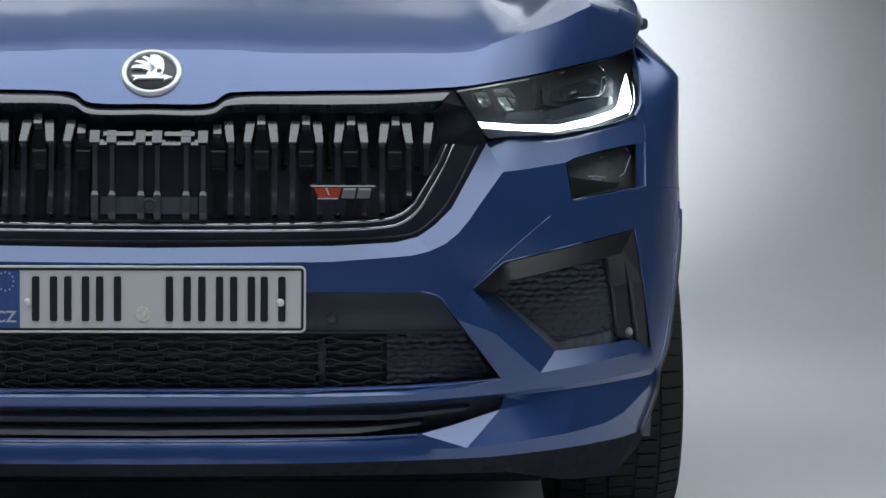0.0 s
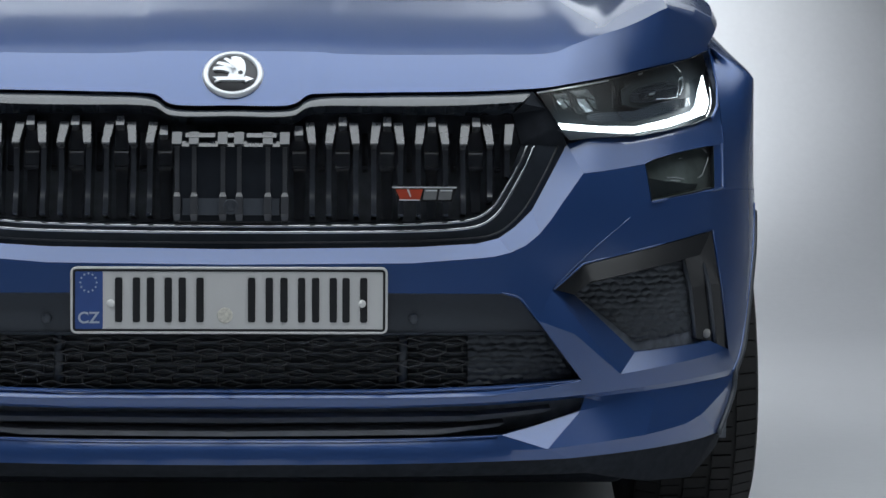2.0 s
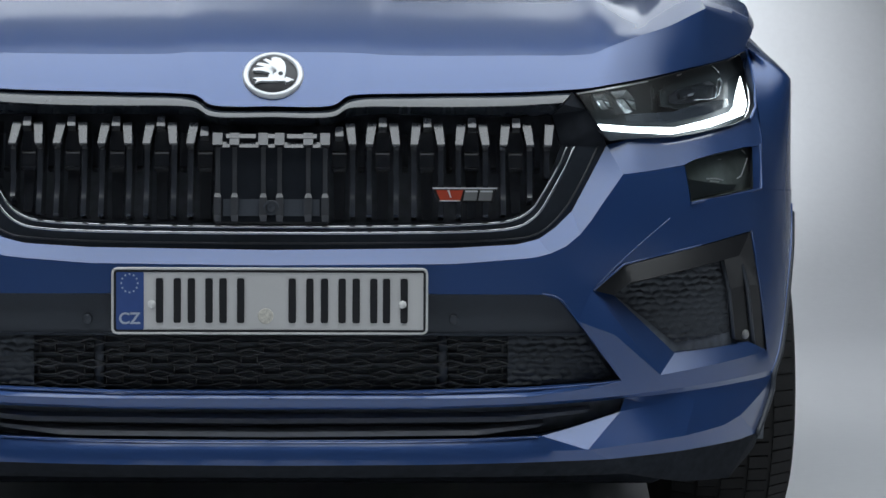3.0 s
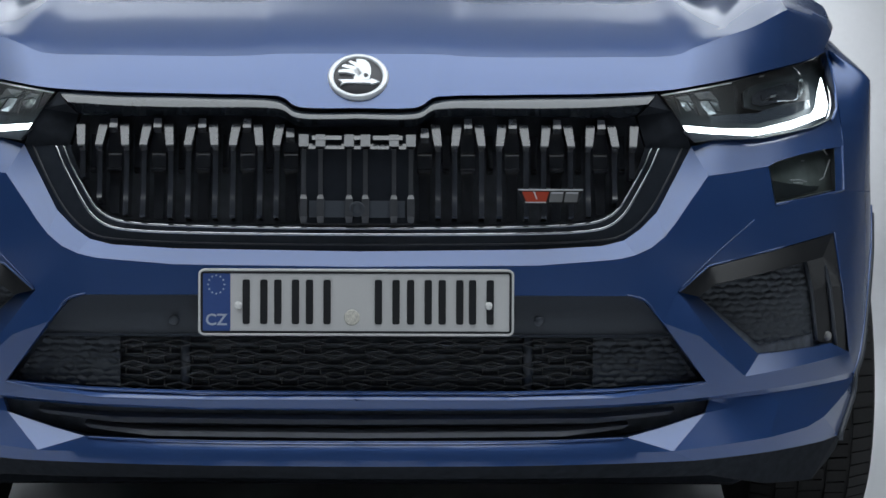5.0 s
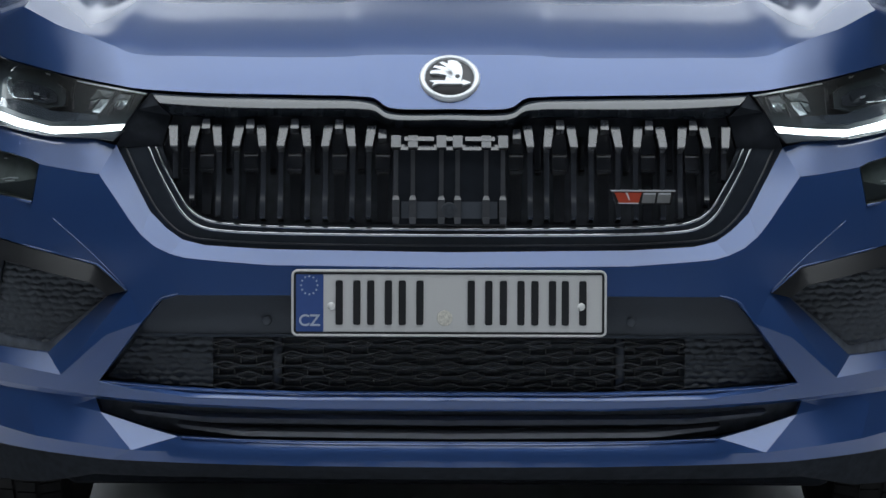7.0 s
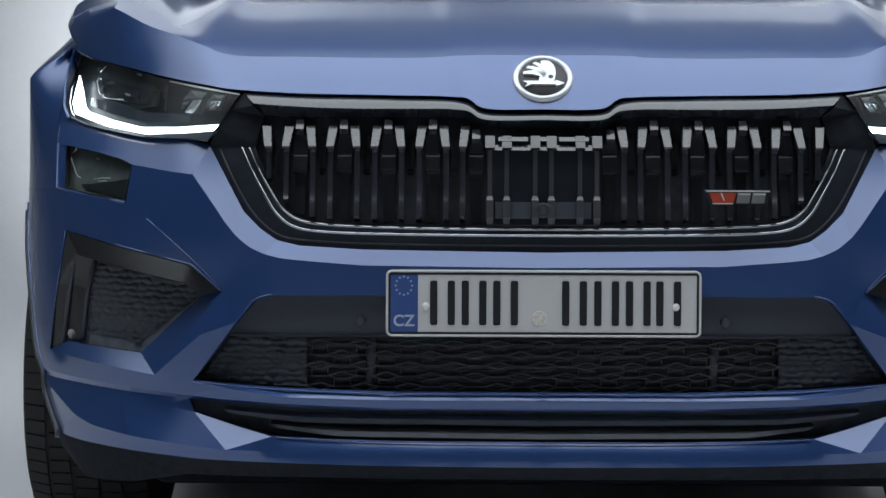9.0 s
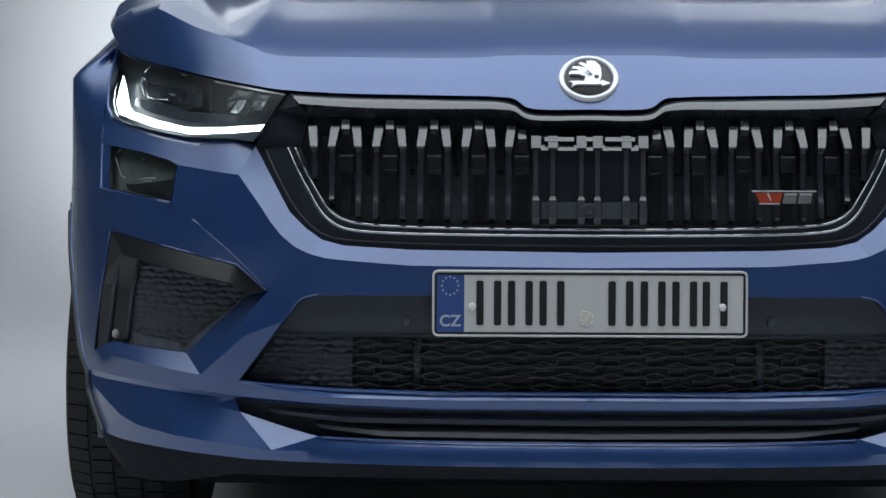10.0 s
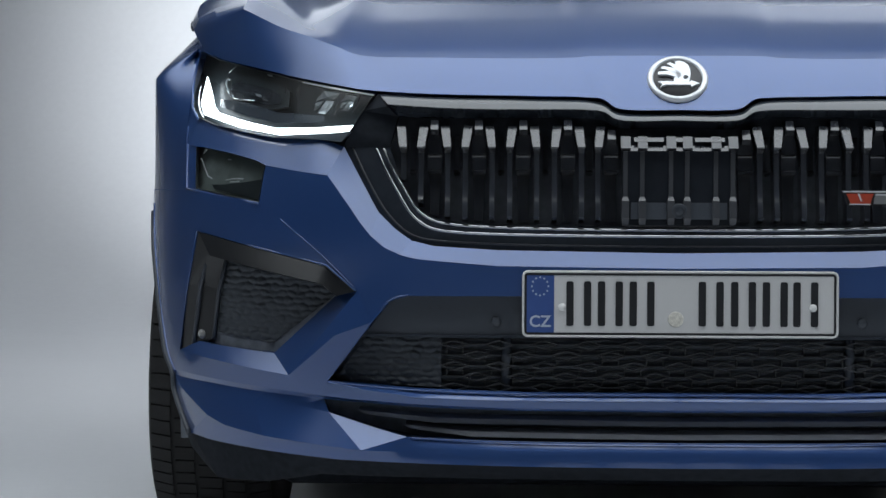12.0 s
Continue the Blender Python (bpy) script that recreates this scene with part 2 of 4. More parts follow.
def tube(path, radius, ring=8):
    """A round bead along a line of places."""
    bm = bmesh.new()
    rings = []
    for i, p in enumerate(path):
        d = (path[min(i + 1, len(path) - 1)] - path[max(i - 1, 0)]).normalized()
        a = d.cross(Vector((0, 1, 0))).normalized()
        b = d.cross(a)
        rings.append([bm.verts.new(p + radius * (a * math.cos(t) + b * math.sin(t))) for t in [2 * math.pi * k / ring for k in range(ring)]])
    for r, q in zip(rings, rings[1:]):
        for k in range(ring):
            bm.faces.new((r[k], r[(k + 1) % ring], q[(k + 1) % ring], q[k]))
    for r in (rings[0], rings[-1]):
        bm.faces.new(r)
    bmesh.ops.recalc_face_normals(bm, faces=bm.faces[:])
    return bm


def lathe(profile, segments=48):
    """Turns a line of (radius, height) round the z axis."""
    bm = bmesh.new()
    rings = [[bm.verts.new((r * math.cos(a), r * math.sin(a), h)) for a in [2 * math.pi * k / segments for k in range(segments)]] for r, h in profile]
    for p, q in zip(rings, rings[1:]):
        for k in range(segments):
            bm.faces.new((p[k], p[(k + 1) % segments], q[(k + 1) % segments], q[k]))
    bmesh.ops.remove_doubles(bm, verts=bm.verts[:], dist=1e-5)
    bmesh.ops.recalc_face_normals(bm, faces=bm.faces[:])
    return bm


def spline(points, count):
    """A smooth line of count places through the given ones."""
    pts = [Vector(p) for p in points]
    out = []
    for k in range(count):
        u = k / (count - 1) * (len(pts) - 1)
        i = min(int(u), len(pts) - 2)
        t = u - i
        a, b, c, d = pts[max(i - 1, 0)], pts[i], pts[i + 1], pts[min(i + 2, len(pts) - 1)]
        out.append(0.5 * ((2 * b) + (c - a) * t + (2 * a - 5 * b + 4 * c - d) * t * t + (3 * b - a - 3 * c + d) * t ** 3))
    return out


def spline2(points, count):
    """The same for places (x, z) on a plane."""
    return [(p.x, p.y) for p in spline([(x, z, 0) for x, z in points], count)]


# ---- the studio ----
def studio():
    bm = bmesh.new()
    prof = [(-9.0, 0.0), (5.0, 0.0)]
    turn, wall = 3.0, 10.0
    prof += [(wall - turn + turn * math.sin(a), turn - turn * math.cos(a)) for a in [math.pi / 2 * k / 24 for k in range(25)]]
    prof.append((wall, 6.0))
    rows = [[bm.verts.new((x, y, z)) for x in (-9, -4.5, 0, 4.5, 9)] for y, z in prof]
    for p, q in zip(rows, rows[1:]):
        for k in range(4):
            bm.faces.new((p[k], p[k + 1], q[k + 1], q[k]))
    tagged(part("backdrop", bm, CYC), "seamless pale grey painted studio floor curving up into wall", "backdrop", kind="structure")
    # Unseen walls added round the car; their tones steer what its faces mirror.
    for name, lo, hi in (("wall_west", (-9.2, -9, 0), (-9.004, 10.1, 6)), ("wall_east", (9.004, -9, 0), (9.2, 10.1, 6)), ("wall_south", (-9.2, -9.2, 0), (9.2, -9.004, 6))):
        bm = bmesh.new()
        box(bm, lo, hi)
        tagged(part(name, bm, DARKWALL if name == "wall_south" else SIDEWALL, flat=True), "unseen wall added to close the studio, toned for reflections", "wall", kind="structure")
    # Unseen ceiling, added to close the room over the car.
    bm = bmesh.new()
    box(bm, (-9.2, -9.2, 6.004), (9.2, 3.0, 6.2))
    tagged(part("ceiling", bm, DARKWALL, flat=True), "unseen ceiling added to close the studio above the car", "ceiling", kind="structure")
    # Unseen pale half, added so the bonnet mirrors a gradient towards the wall.
    bm = bmesh.new()
    box(bm, (-9.2, 3.004, 6.004), (9.2, 10.2, 6.2))
    tagged(part("bounce_ceiling", bm, GREYCEIL, flat=True), "unseen pale grey ceiling added for the bonnet's reflection", "ceiling", kind="structure")


studio()

# ---- the car ----
car = tagged(new("car"), "blue metallic sport utility car with gloss black grille, lit headlights", "car")

# bumper: edge of the grille, the crease round it, the underside of the lamps
BUMPER = {
    "g0": (0, .578, .016), "g1": (.30, .582, .016), "g2": (.407, .588, .016), "g3": (.445, .597, .020), "g4": (.473, .616, .024),
    "g5": (.502, .644, .029), "g6": (.531, .696, .034), "g7": (.563, .755, .026),
    "c0": (0, .553, 0), "c1": (.30, .556, 0), "c2": (.408, .564, 0), "cb": (.438, .5670, 0), "c3": (.464, .5735, 0), "ca": (.4905, .5855, 0), "c4": (.5135, .6045, 0), "ce": (.5325, .6275, 0), "c5": (.550, .653, 0), "c6": (.589, .706, 0),
    "h1": (.600, .7655, .014), "h2": (.687, .7705, .022), "h3": (.736, .7795, .022), "h4": (.807, .7955, .020), "h5": (.848, .8115, .018),
    "s1": (.629, .711, .002), "f0": (.702, .7230, .004), "fa": (.721, .7320, .004), "f1": (.828, .7565, .004), "f2": (.863, .761, 0), "f3": (.857, .681, 0), "f4": (.712, .659, .004), "z1": (.870, .762, 0), "z2": (.870, .832, .004),
}
# bumper: the flat under the plate band, the duct and the strut beside it
BUMPER.update({
    "na": (0, .506, .001), "nb": (.258, .506, .001), "n1": (.450, .505, .001), "n2": (.479, .496, .001), "n3": (.502, .470, -.003), "n4": (.586, .360, -.005),
    "n5": (.541, .356, .006), "n6": (.427, .349, .006), "n7": (.259, .345, .006), "n8": (0, .345, .006),
    "d0": (.536, .512, .004), "d1": (.590, .554, .004), "d2": (.835, .6085, .004), "d3": (.856, .512, 0), "d4": (.874, .3935, -.006), "qa": (.594, .567, .0025), "q": (.653, .616, .001), "fm": (.766, .7440, .004),
    "k0": (.511, .460, -.005), "k1": (.574, .437, -.010), "r0": (.655, .367, -.009), "m0": (.570, .507, .034), "m1": (.685, .401, .022), "m2": (.836, .411, .020),
    "e0": (.9645, .680, 0), "e1": (.9625, .610, 0), "e2": (.9515, .546, 0), "e3": (.919, .401, 0),
})
# bumper: the lower lip
BUMPER.update({
    "o0": (0, .3325, -.005), "o1": (.259, .3325, -.005), "o2": (.427, .3365, -.006), "o3": (.541, .3495, -.007),
    "l0": (0, .3185, -.0025), "lx": (.259, .3195, -.0025), "ly": (.427, .3245, -.0025), "lz": (.541, .3305, -.002), "l2": (.597, .3345, -.001), "la": (.70, .3435, -.002), "lb": (.81, .3515, -.002), "l3": (.893, .357, -.001),
    "t0": (0, .3145, .004), "tx": (.259, .3155, .004), "ty": (.427, .3195, .004), "tz": (.541, .3255, .006), "t3": (.594, .3285, .010),
    "ua": (.70, .3350, .005), "ub": (.81, .3425, .005), "u2": (.889, .346, .004), "sz": (.640, .3150, .010), "sa": (.72, .3185, -.005), "sb": (.81, .322, -.005),
    "v1": (.585, .3065, .004), "va": (.551, .2965, .006), "v2": (.503, .2825, .006), "v3": (.451, .2695, .003), "v4": (.25, .2637, .0052), "v5": (0, .2630, .0055),
    "cc": (.527, .2475, -.026), "w1": (.701, .262, -.018), "w2": (.776, .2735, -.017), "w3": (.811, .2865, -.015), "w4": (.869, .3255, -.006), "x0": (0, .2550, -.001), "xm": (.25, .2560, -.001), "x1": (.43, .2590, -.0015), "xa": (0, .243, -.007), "xc": (.25, .2438, -.0075), "xb": (.46, .2455, -.0095),
    "y0": (0, .2225, -.006), "y1": (.25, .2240, -.0075), "yc": (.46, .2275, -.0095), "y2": (.565, .2295, -.014), "yb": (.70, .2360, -.005), "ya": (.811, .2425, .003), "y3": (.850, .2480, .004), "y4": (.885, .312, .004),
})
BUMPER_FACES = [
    "g0 c0 c1 g1", "g1 c1 c2 g2", "g2 c2 cb c3 g3", "g3 c3 ca g4", "g4 ca c4 g5", "g5 c4 ce c5 g6", "g6 c5 c6 g7", "g7 c6 s1 h1", "h1 s1 f0 h2", "h2 f0 fa fm f1 h3", "h3 f1 h4", "h4 f1 f2 h5", "h5 f2 z1 z2",
    "c0 na nb c1", "c1 nb n1 c2", "c2 n1 n2 c3 cb", "c3 n2 n3 k0 d0 c4 ca", "c4 d0 qa c5 ce", "c5 qa q c6", "c6 q f4 f0 s1", "d0 d1 qa", "qa d1 d2 q", "q d2 f4", "f4 d2 f3",
    "f3 d2 d3 e2 e1 e0", "d3 d4 e3 e2", "r0 l2 la lb l3 d4", "d4 l3 e3", "n3 n4 l2 r0 k1 k0", "k0 k1 r0 d0", "d0 m0 m1 r0", "r0 m1 m2 d4",
    "n8 o0 o1 n7", "n7 o1 o2 n6", "n6 o2 o3 n5", "n5 o3 l2 n4", "o0 l0 lx o1", "o1 lx ly o2", "o2 ly lz o3", "o3 lz l2",
    "l0 t0 tx lx", "lx tx ty ly", "ly ty tz lz", "lz tz t3 l2", "l2 t3 ua la", "la ua ub lb", "lb ub u2 l3", "v3 v2 va v1 cc", "t3 v1 sz", "t3 sz sa ua", "ua sa sb ub", "ub sb u2", "v1 cc sz", "sz cc w1 sa", "sa w1 w2 sb", "sb w2 w3 w4 u2",
    "v5 x0 xm v4", "v4 xm x1 v3", "x0 xa xc xm", "xm xc xb x1", "v3 x1 xb cc",
    "xa y0 y1 xc", "xc y1 yc xb", "xb yc y2 cc", "cc y2 yb w1", "w1 yb ya w2", "w2 ya y3 w3", "w3 y3 y4 w4", "w4 y4 u2",
]
pressed_part("bumper", shell(BUMPER, BUMPER_FACES, 0.011, 0, 0.03, soft=("x0", "xm", "x1", "xa", "xc", "xb", "yc", "sz", "sa", "sb", "u2", "h1", "s1")), PAINT, car, "blue metallic front bumper with faceted lower lip", 40)

for sg in (1, -1):
    part("crease", tube([skin(sg * x, z, .0021) for x, z in spline2([(.541, .5165), (.594, .567), (.640, .606), (.672, .631)], 24)], 0.0013, 8), PAINT, car)

# black skirt below the lip
SKIRT = {"a0": (0, .224, .012), "a1": (.315, .225, .012), "a2": (.571, .231, .012), "a3": (.850, .246, .014), "a4": (.890, .300, .02),
         "b0": (0, .196, .05), "b1": (.40, .197, .05), "b2": (.60, .196, .05), "b3": (.700, .176, .05), "b4": (.800, .170, .06), "b5": (.86, .215, .07)}
part("skirt", shell(SKIRT, ["a0 b0 b1 a1", "a1 b1 b2 a2", "a2 b2 b3 b4 a3", "a3 b4 b5 a4"], 0.02, 1, 0.25), SKIRTMAT, car, "dark plastic skirt")

# fenders: from the lamp's outer edge round to the door, with a wheel arch
AXLE_Y, AXLE_Z, ARCH = 0.93, 0.36, 0.415


SHUT_Y0 = skin(0.866, 0.945, 0.008).y
SHUT = [(.866, 0.0, .944), (.878, .06, .964), (.889, .15, .984), (.896, .30, .996), (.899, .56, 1.006), (.899, .90, 1.010)]
SHUT_TOP = [(.828, -.085, .9262), (.872, .03, .995), (.890, .13, 1.022), (.903, .28, 1.052), (.905, .50, 1.085), (.890, .62, 1.095)]


def shut_line(y):
    """Half width and height of the gap between bonnet and fender."""
    ys = [SHUT_Y0 + p[1] for p in SHUT]
    return float(np.interp(y, ys, [p[0] for p in SHUT])), float(np.interp(y, ys, [p[2] for p in SHUT]))


def fender(side):
    edge, start = float(_ps[-2]), along(0.870)
    bm = bmesh.new()
    columns = []
    ss = [start + (edge - start) * k / 14 for k in range(15)] + [edge + 0.025 * k for k in range(1, 33)]
    for s in ss:
        y = float(np.interp(s, _ps, _py))
        dy = (y - AXLE_Y) / ARCH
        low = 0.681
        if abs(dy) < 1:
            arch = AXLE_Z + ARCH * math.sqrt(1 - dy * dy)
            low = max(low, arch) if y < BACK else arch
        elif y > AXLE_Y:
            low = 0.30
        rim_y = nose(s, 0.96).y
        rim_x, top = shut_line(rim_y)
        wide = float(np.interp(s, _ps, _px))
        col = []
        for k in range(29):
            z = low + (top - low) * k / 28
            over = max(z - 0.890, 0) / (top - 0.890)
            flare = 0.004 * smooth01((0.16 - abs(math.hypot(y - AXLE_Y, z - AXLE_Z) - ARCH)) / 0.16) * smooth01((y - 0.5) / 0.2)
            p = nose(side * s, z, -flare, True)
            p.x -= side * max(wide - rim_x, 0) * over ** 1.3
            col.append(bm.verts.new(p))
        columns.append(col)
    for a, b in zip(columns, columns[1:]):
        for k in range(len(a) - 1):
            bm.faces.new((a[k], b[k], b[k + 1], a[k + 1]))
    edge_line = [e for e in bm.edges if e.is_boundary and max(v.co.z for v in e.verts) < 0.80]
    made = bmesh.ops.extrude_edge_only(bm, edges=edge_line)["geom"]
    for v in made:
        if isinstance(v, bmesh.types.BMVert):
            v.co += Vector((-side * 0.03, 0.02 if v.co.y < 0.7 else 0, 0))
    top_line = [e for e in bm.edges if e.is_boundary and min(v.co.z for v in e.verts) > 0.93]
    made = bmesh.ops.extrude_edge_only(bm, edges=top_line)["geom"]
    for v in made:
        if isinstance(v, bmesh.types.BMVert):
            v.co += Vector((-side * 0.006, 0.01, -0.05))
    bmesh.ops.recalc_face_normals(bm, faces=bm.faces[:])
    if sum(f.normal.x * f.calc_area() for f in bm.faces) * side < 0:
        bmesh.ops.reverse_faces(bm, faces=bm.faces[:])
    for e in bm.edges:
        if len(e.link_faces) == 2 and e.calc_face_angle(0) > radians(50):
            e.smooth = False
    pressed_part("fender", bm, PAINT, car, "", 22)
    # thin black bead on the bumper's edge at the arch, and the wheel house liner
    bead = [skin(side * x, z, -0.001) for x, z in ((.9605, .640), (.9590, .610), (.9495, .546), (.918, .401), (.894, .352), (.886, .312), (.852, .246))]
    part("arch_trim", tube(spline(bead, 40), 0.0055), SATIN, car, "thin black arch trim")
    rolled = [skin(side * (x - 0.0075), z, -0.001) for x, z in ((.9640, .655), (.9610, .610), (.9515, .546), (.919, .401), (.894, .352))]
    part("arch_edge", tube(spline(rolled, 30), 0.0022), PAINT, car, "blue rolled arch edge")
    bm = bmesh.new()
    rings = []
    for k in range(25):
        a = radians(-20 + 220 * k / 24)
        rings.append([bm.verts.new((side * x, AXLE_Y + (ARCH + .01) * math.cos(a), AXLE_Z + (ARCH + .01) * math.sin(a))) for x in (0.60, 0.90)])
    for p, q in zip(rings, rings[1:]):
        bm.faces.new((p[0], p[1], q[1], q[0]))
    part("arch_liner", bm, VOID, car, "dark wheel house liner")


fender(1)
fender(-1)

# bonnet: front edge, crease and rear edge, lofted
HOOD_FRONT = [(0, .815), (.095, .816), (.138, .836), (.25, .840), (.40, .843), (.515, .850), (.572, .859), (.655, .877), (.715, .893), (.752, .903), (.782, .911)]
HOOD_CREASE = [(0, .132, .909), (.095, .132, .909), (.140, .128, .908), (.25, .128, .9055), (.413, .140, .9075), (.531, .170, .9115), (.582, .195, .929), (.636, .242, .950), (.691, .298, .970), (.750, .372, 1.000), (.769, .400, 1.009)]


def hood():
    n = 97
    front = spline([skin(x, z, 0.008) for x, z in HOOD_FRONT], n)
    crease = spline(HOOD_CREASE, n)
    bm = bmesh.new()
    cols = []
    for w in range(-n + 1, n):
        i, sg = abs(w), (-1 if w < 0 else 1)
        a, b = front[i], crease[i]
        back = Vector((b.x * 1.02, 1.16 - 0.16 * (b.x / 0.78) ** 2, 0))
        col = []
        for k in range(9):
            t = k / 8
            p = a.lerp(b, t)
            p += Vector((0, -1, 0.7)).normalized() * (0.0015 * math.sin(math.pi * t) + 0.0028 * (1 - smooth01((p.x - 0.130 - 0.020 * t) / 0.022)))
            col.append(p)
        far = back.y - b.y
        crest = smooth01((b.x - 0.55) / 0.11)
        climb = lambda r: 0.019 * (1 - crest) * (1 - math.exp(-r / 0.10)) + (0.165 - 0.056 * crest) * (1 - math.exp(-r / 0.5)) + 0.06 * r
        for k in range(1, 33):
            t = (k / 32) ** 1.5
            p = b.lerp(back, t)
            r = far * t
            p.z = b.z + climb(r)
            rise = smooth01(t / 0.12)
            step = 1 - smooth01((b.x - 0.150 - 0.06 * t) / 0.022)
            p += Vector((0, -1, 0.7)).normalized() * 0.0028 * step * (1 - rise)
            p.z += rise * (0.0032 * step - 0.0050 * math.exp(-((b.x - 0.595 - 0.22 * r) / 0.035) ** 2))
            col.append(p)
        cols.append([bm.verts.new((sg * p.x, p.y, p.z)) for p in col])
    for p, q in zip(cols, cols[1:]):
        for k in range(len(p) - 1):
            bm.faces.new((p[k], q[k], q[k + 1], p[k + 1]))
    # outer flank, rounded over to the shut line
    for sg, col in ((-1, cols[0]), (1, cols[-1])):
        low = spline([(x, SHUT_Y0 + y, z) for x, y, z in SHUT[:-1]], len(col))
        mid = spline([(x, SHUT_Y0 + y, z) for x, y, z in SHUT_TOP[:-1]], len(col))
        rows = [col]
        for t in (0.25, 0.5, 0.75, 1.0):
            row = []
            for k, v in enumerate(col):
                a = Vector((abs(v.co.x), v.co.y, v.co.z))
                p = (1 - t) ** 2 * a + 2 * t * (1 - t) * (2 * mid[k] - 0.5 * a - 0.5 * low[k]) + t * t * low[k]
                row.append(bm.verts.new((sg * p.x, p.y, p.z)))
            rows.append(row)
        rows.append([bm.verts.new(v.co + Vector((-sg * 0.004, 0.005, -0.03))) for v in rows[-1]])
        for p, q in zip(rows, rows[1:]):
            for k in range(len(col) - 1):
                bm.faces.new((p[k], p[k + 1], q[k + 1], q[k]))
    first = [e for e in bm.edges if e.is_boundary and all(v.co.y < 0.62 and v.co.z < 0.95 for v in e.verts)]
    made = bmesh.ops.extrude_edge_only(bm, edges=first)["geom"]
    for v in made:
        if isinstance(v, bmesh.types.BMVert):
            v.co += Vector((0, 0.025, 0.002))
    bmesh.ops.recalc_face_normals(bm, faces=bm.faces[:])
    for e in bm.edges:
        if len(e.link_faces) == 2 and e.calc_face_angle(0) > radians(14):
            e.smooth = False
    part("hood", bm, PAINT, car, "blue bonnet with creased leading edge")


hood()


# emblem on the bonnet: ring, dark disc and plain raised shapes
def emblem():
    at = Vector((0, 0.1005, 0.8678))
    turn = Matrix.Translation(at) @ pose(0, 0, 0, 50, 0, 0).to_4x4()

    def laid(bm):
        bm.transform(turn)
        return bm

    base = part("emblem", laid(lathe([(0.0, 0.006), (0.040, 0.006), (0.042, 0.002), (0.042, 0.0)])), mat("emblem_disc", (0.060, 0.060, 0.064), 0.45, 0.2, 0.0, spread=0.1, grain=0.05), car, "round dark badge with chrome ring")
    part("ring", laid(lathe([(0.0405, 0.004), (0.0420, 0.0070), (0.0460, 0.0082), (0.0495, 0.0072), (0.0515, 0.004), (0.0515, -0.001)])), BADGE, base, "bright silver ring")

    def blade(loop, z=0.0115):
        bm = bmesh.new()
        top = [bm.verts.new((x, y, z)) for x, y in loop]
        low = [bm.verts.new((x, y, 0.005)) for x, y in loop]
        bm.faces.new(top)
        for i in range(len(loop)):
            j = (i + 1) % len(loop)
            bm.faces.new((top[i], low[i], low[j], top[j]))
        bmesh.ops.recalc_face_normals(bm, faces=bm.faces[:])
        return laid(bm)

    def sweep(root, tip, bend, w0, w1):
        """A curved finger from root to tip."""
        up, low = [], []
        for k in range(9):
            t = k / 8
            x, y = root[0] + (tip[0] - root[0]) * t, root[1] + (tip[1] - root[1]) * t
            dx, dy = tip[0] - root[0], tip[1] - root[1]
            d = math.hypot(dx, dy)
            x, y = x - dy / d * bend * math.sin(math.pi * t), y + dx / d * bend * math.sin(math.pi * t)
            w = w0 + (w1 - w0) * t
            up.append((x - dy / d * w, y + dx / d * w))
            low.append((x + dy / d * w, y - dx / d * w))
        return up + low[::-1]

    for tip, bend in (((-.0330, .0060), -.004), ((-.0270, .0190), -.005), ((-.0150, .0290), -.006)):
        part("raised_shape", blade(sweep((.004, -.001), tip, bend, .0060, .0030)), BADGE, base, flat=True)
    head = [(-.004, .033), (.004, .0345), (.012, .032), (.018, .025), (.021, .015), (.0215, .004), (.020, -.006), (.018, -.0125), (-.008, -.0125), (-.006, -.004), (.000, .008)]
    part("raised_shape", blade(head, 0.0112), BADGE, base, flat=True)
    part("raised_shape", blade([(-.034, -.0125), (-.020, -.0120), (.022, -.0125), (.021, -.0095), (.036, -.0165), (.021, -.0235), (.022, -.0195), (-.020, -.0195), (-.030, -.0245), (-.026, -.0180)], 0.011), BADGE, base, flat=True)
    part("raised_shape", blade([(.013 + .0042 * math.cos(a), -.003 + .0042 * math.sin(a)) for a in [radians(30 * k) for k in range(12)]], 0.0119), PLATEBLACK, base, flat=True)


emblem()

# ---- grille ----
grille = part("grille", shell({
    "p7": (.563, .752, 0.032), "p8": (.531, .694, 0.046), "p9": (.502, .642, 0.046), "p10": (.473, .614, 0.044), "p11": (.445, .595, 0.042), "p12": (.407, .586, 0.040), "p13": (.30, .580, 0.040), "p14": (0, .576, 0.040),
    "i5": (.486, .755, .045), "i6": (.461, .69, .045), "i7": (.443, .658, .045), "i8": (.42, .640, .045), "i9": (.39, .630, .045), "i10": (.30, .624, .045), "i11": (0, .621, .045),
}, ["i5 i6 p8 p7", "i6 i7 p9 p8", "i7 i8 p10 p9", "i8 i9 p12 p11 p10", "i9 i10 p13 p12", "i10 i11 p14 p13"], 0.012, 0, 0.03), GLOSS, car, "gloss black grille with upright slats")


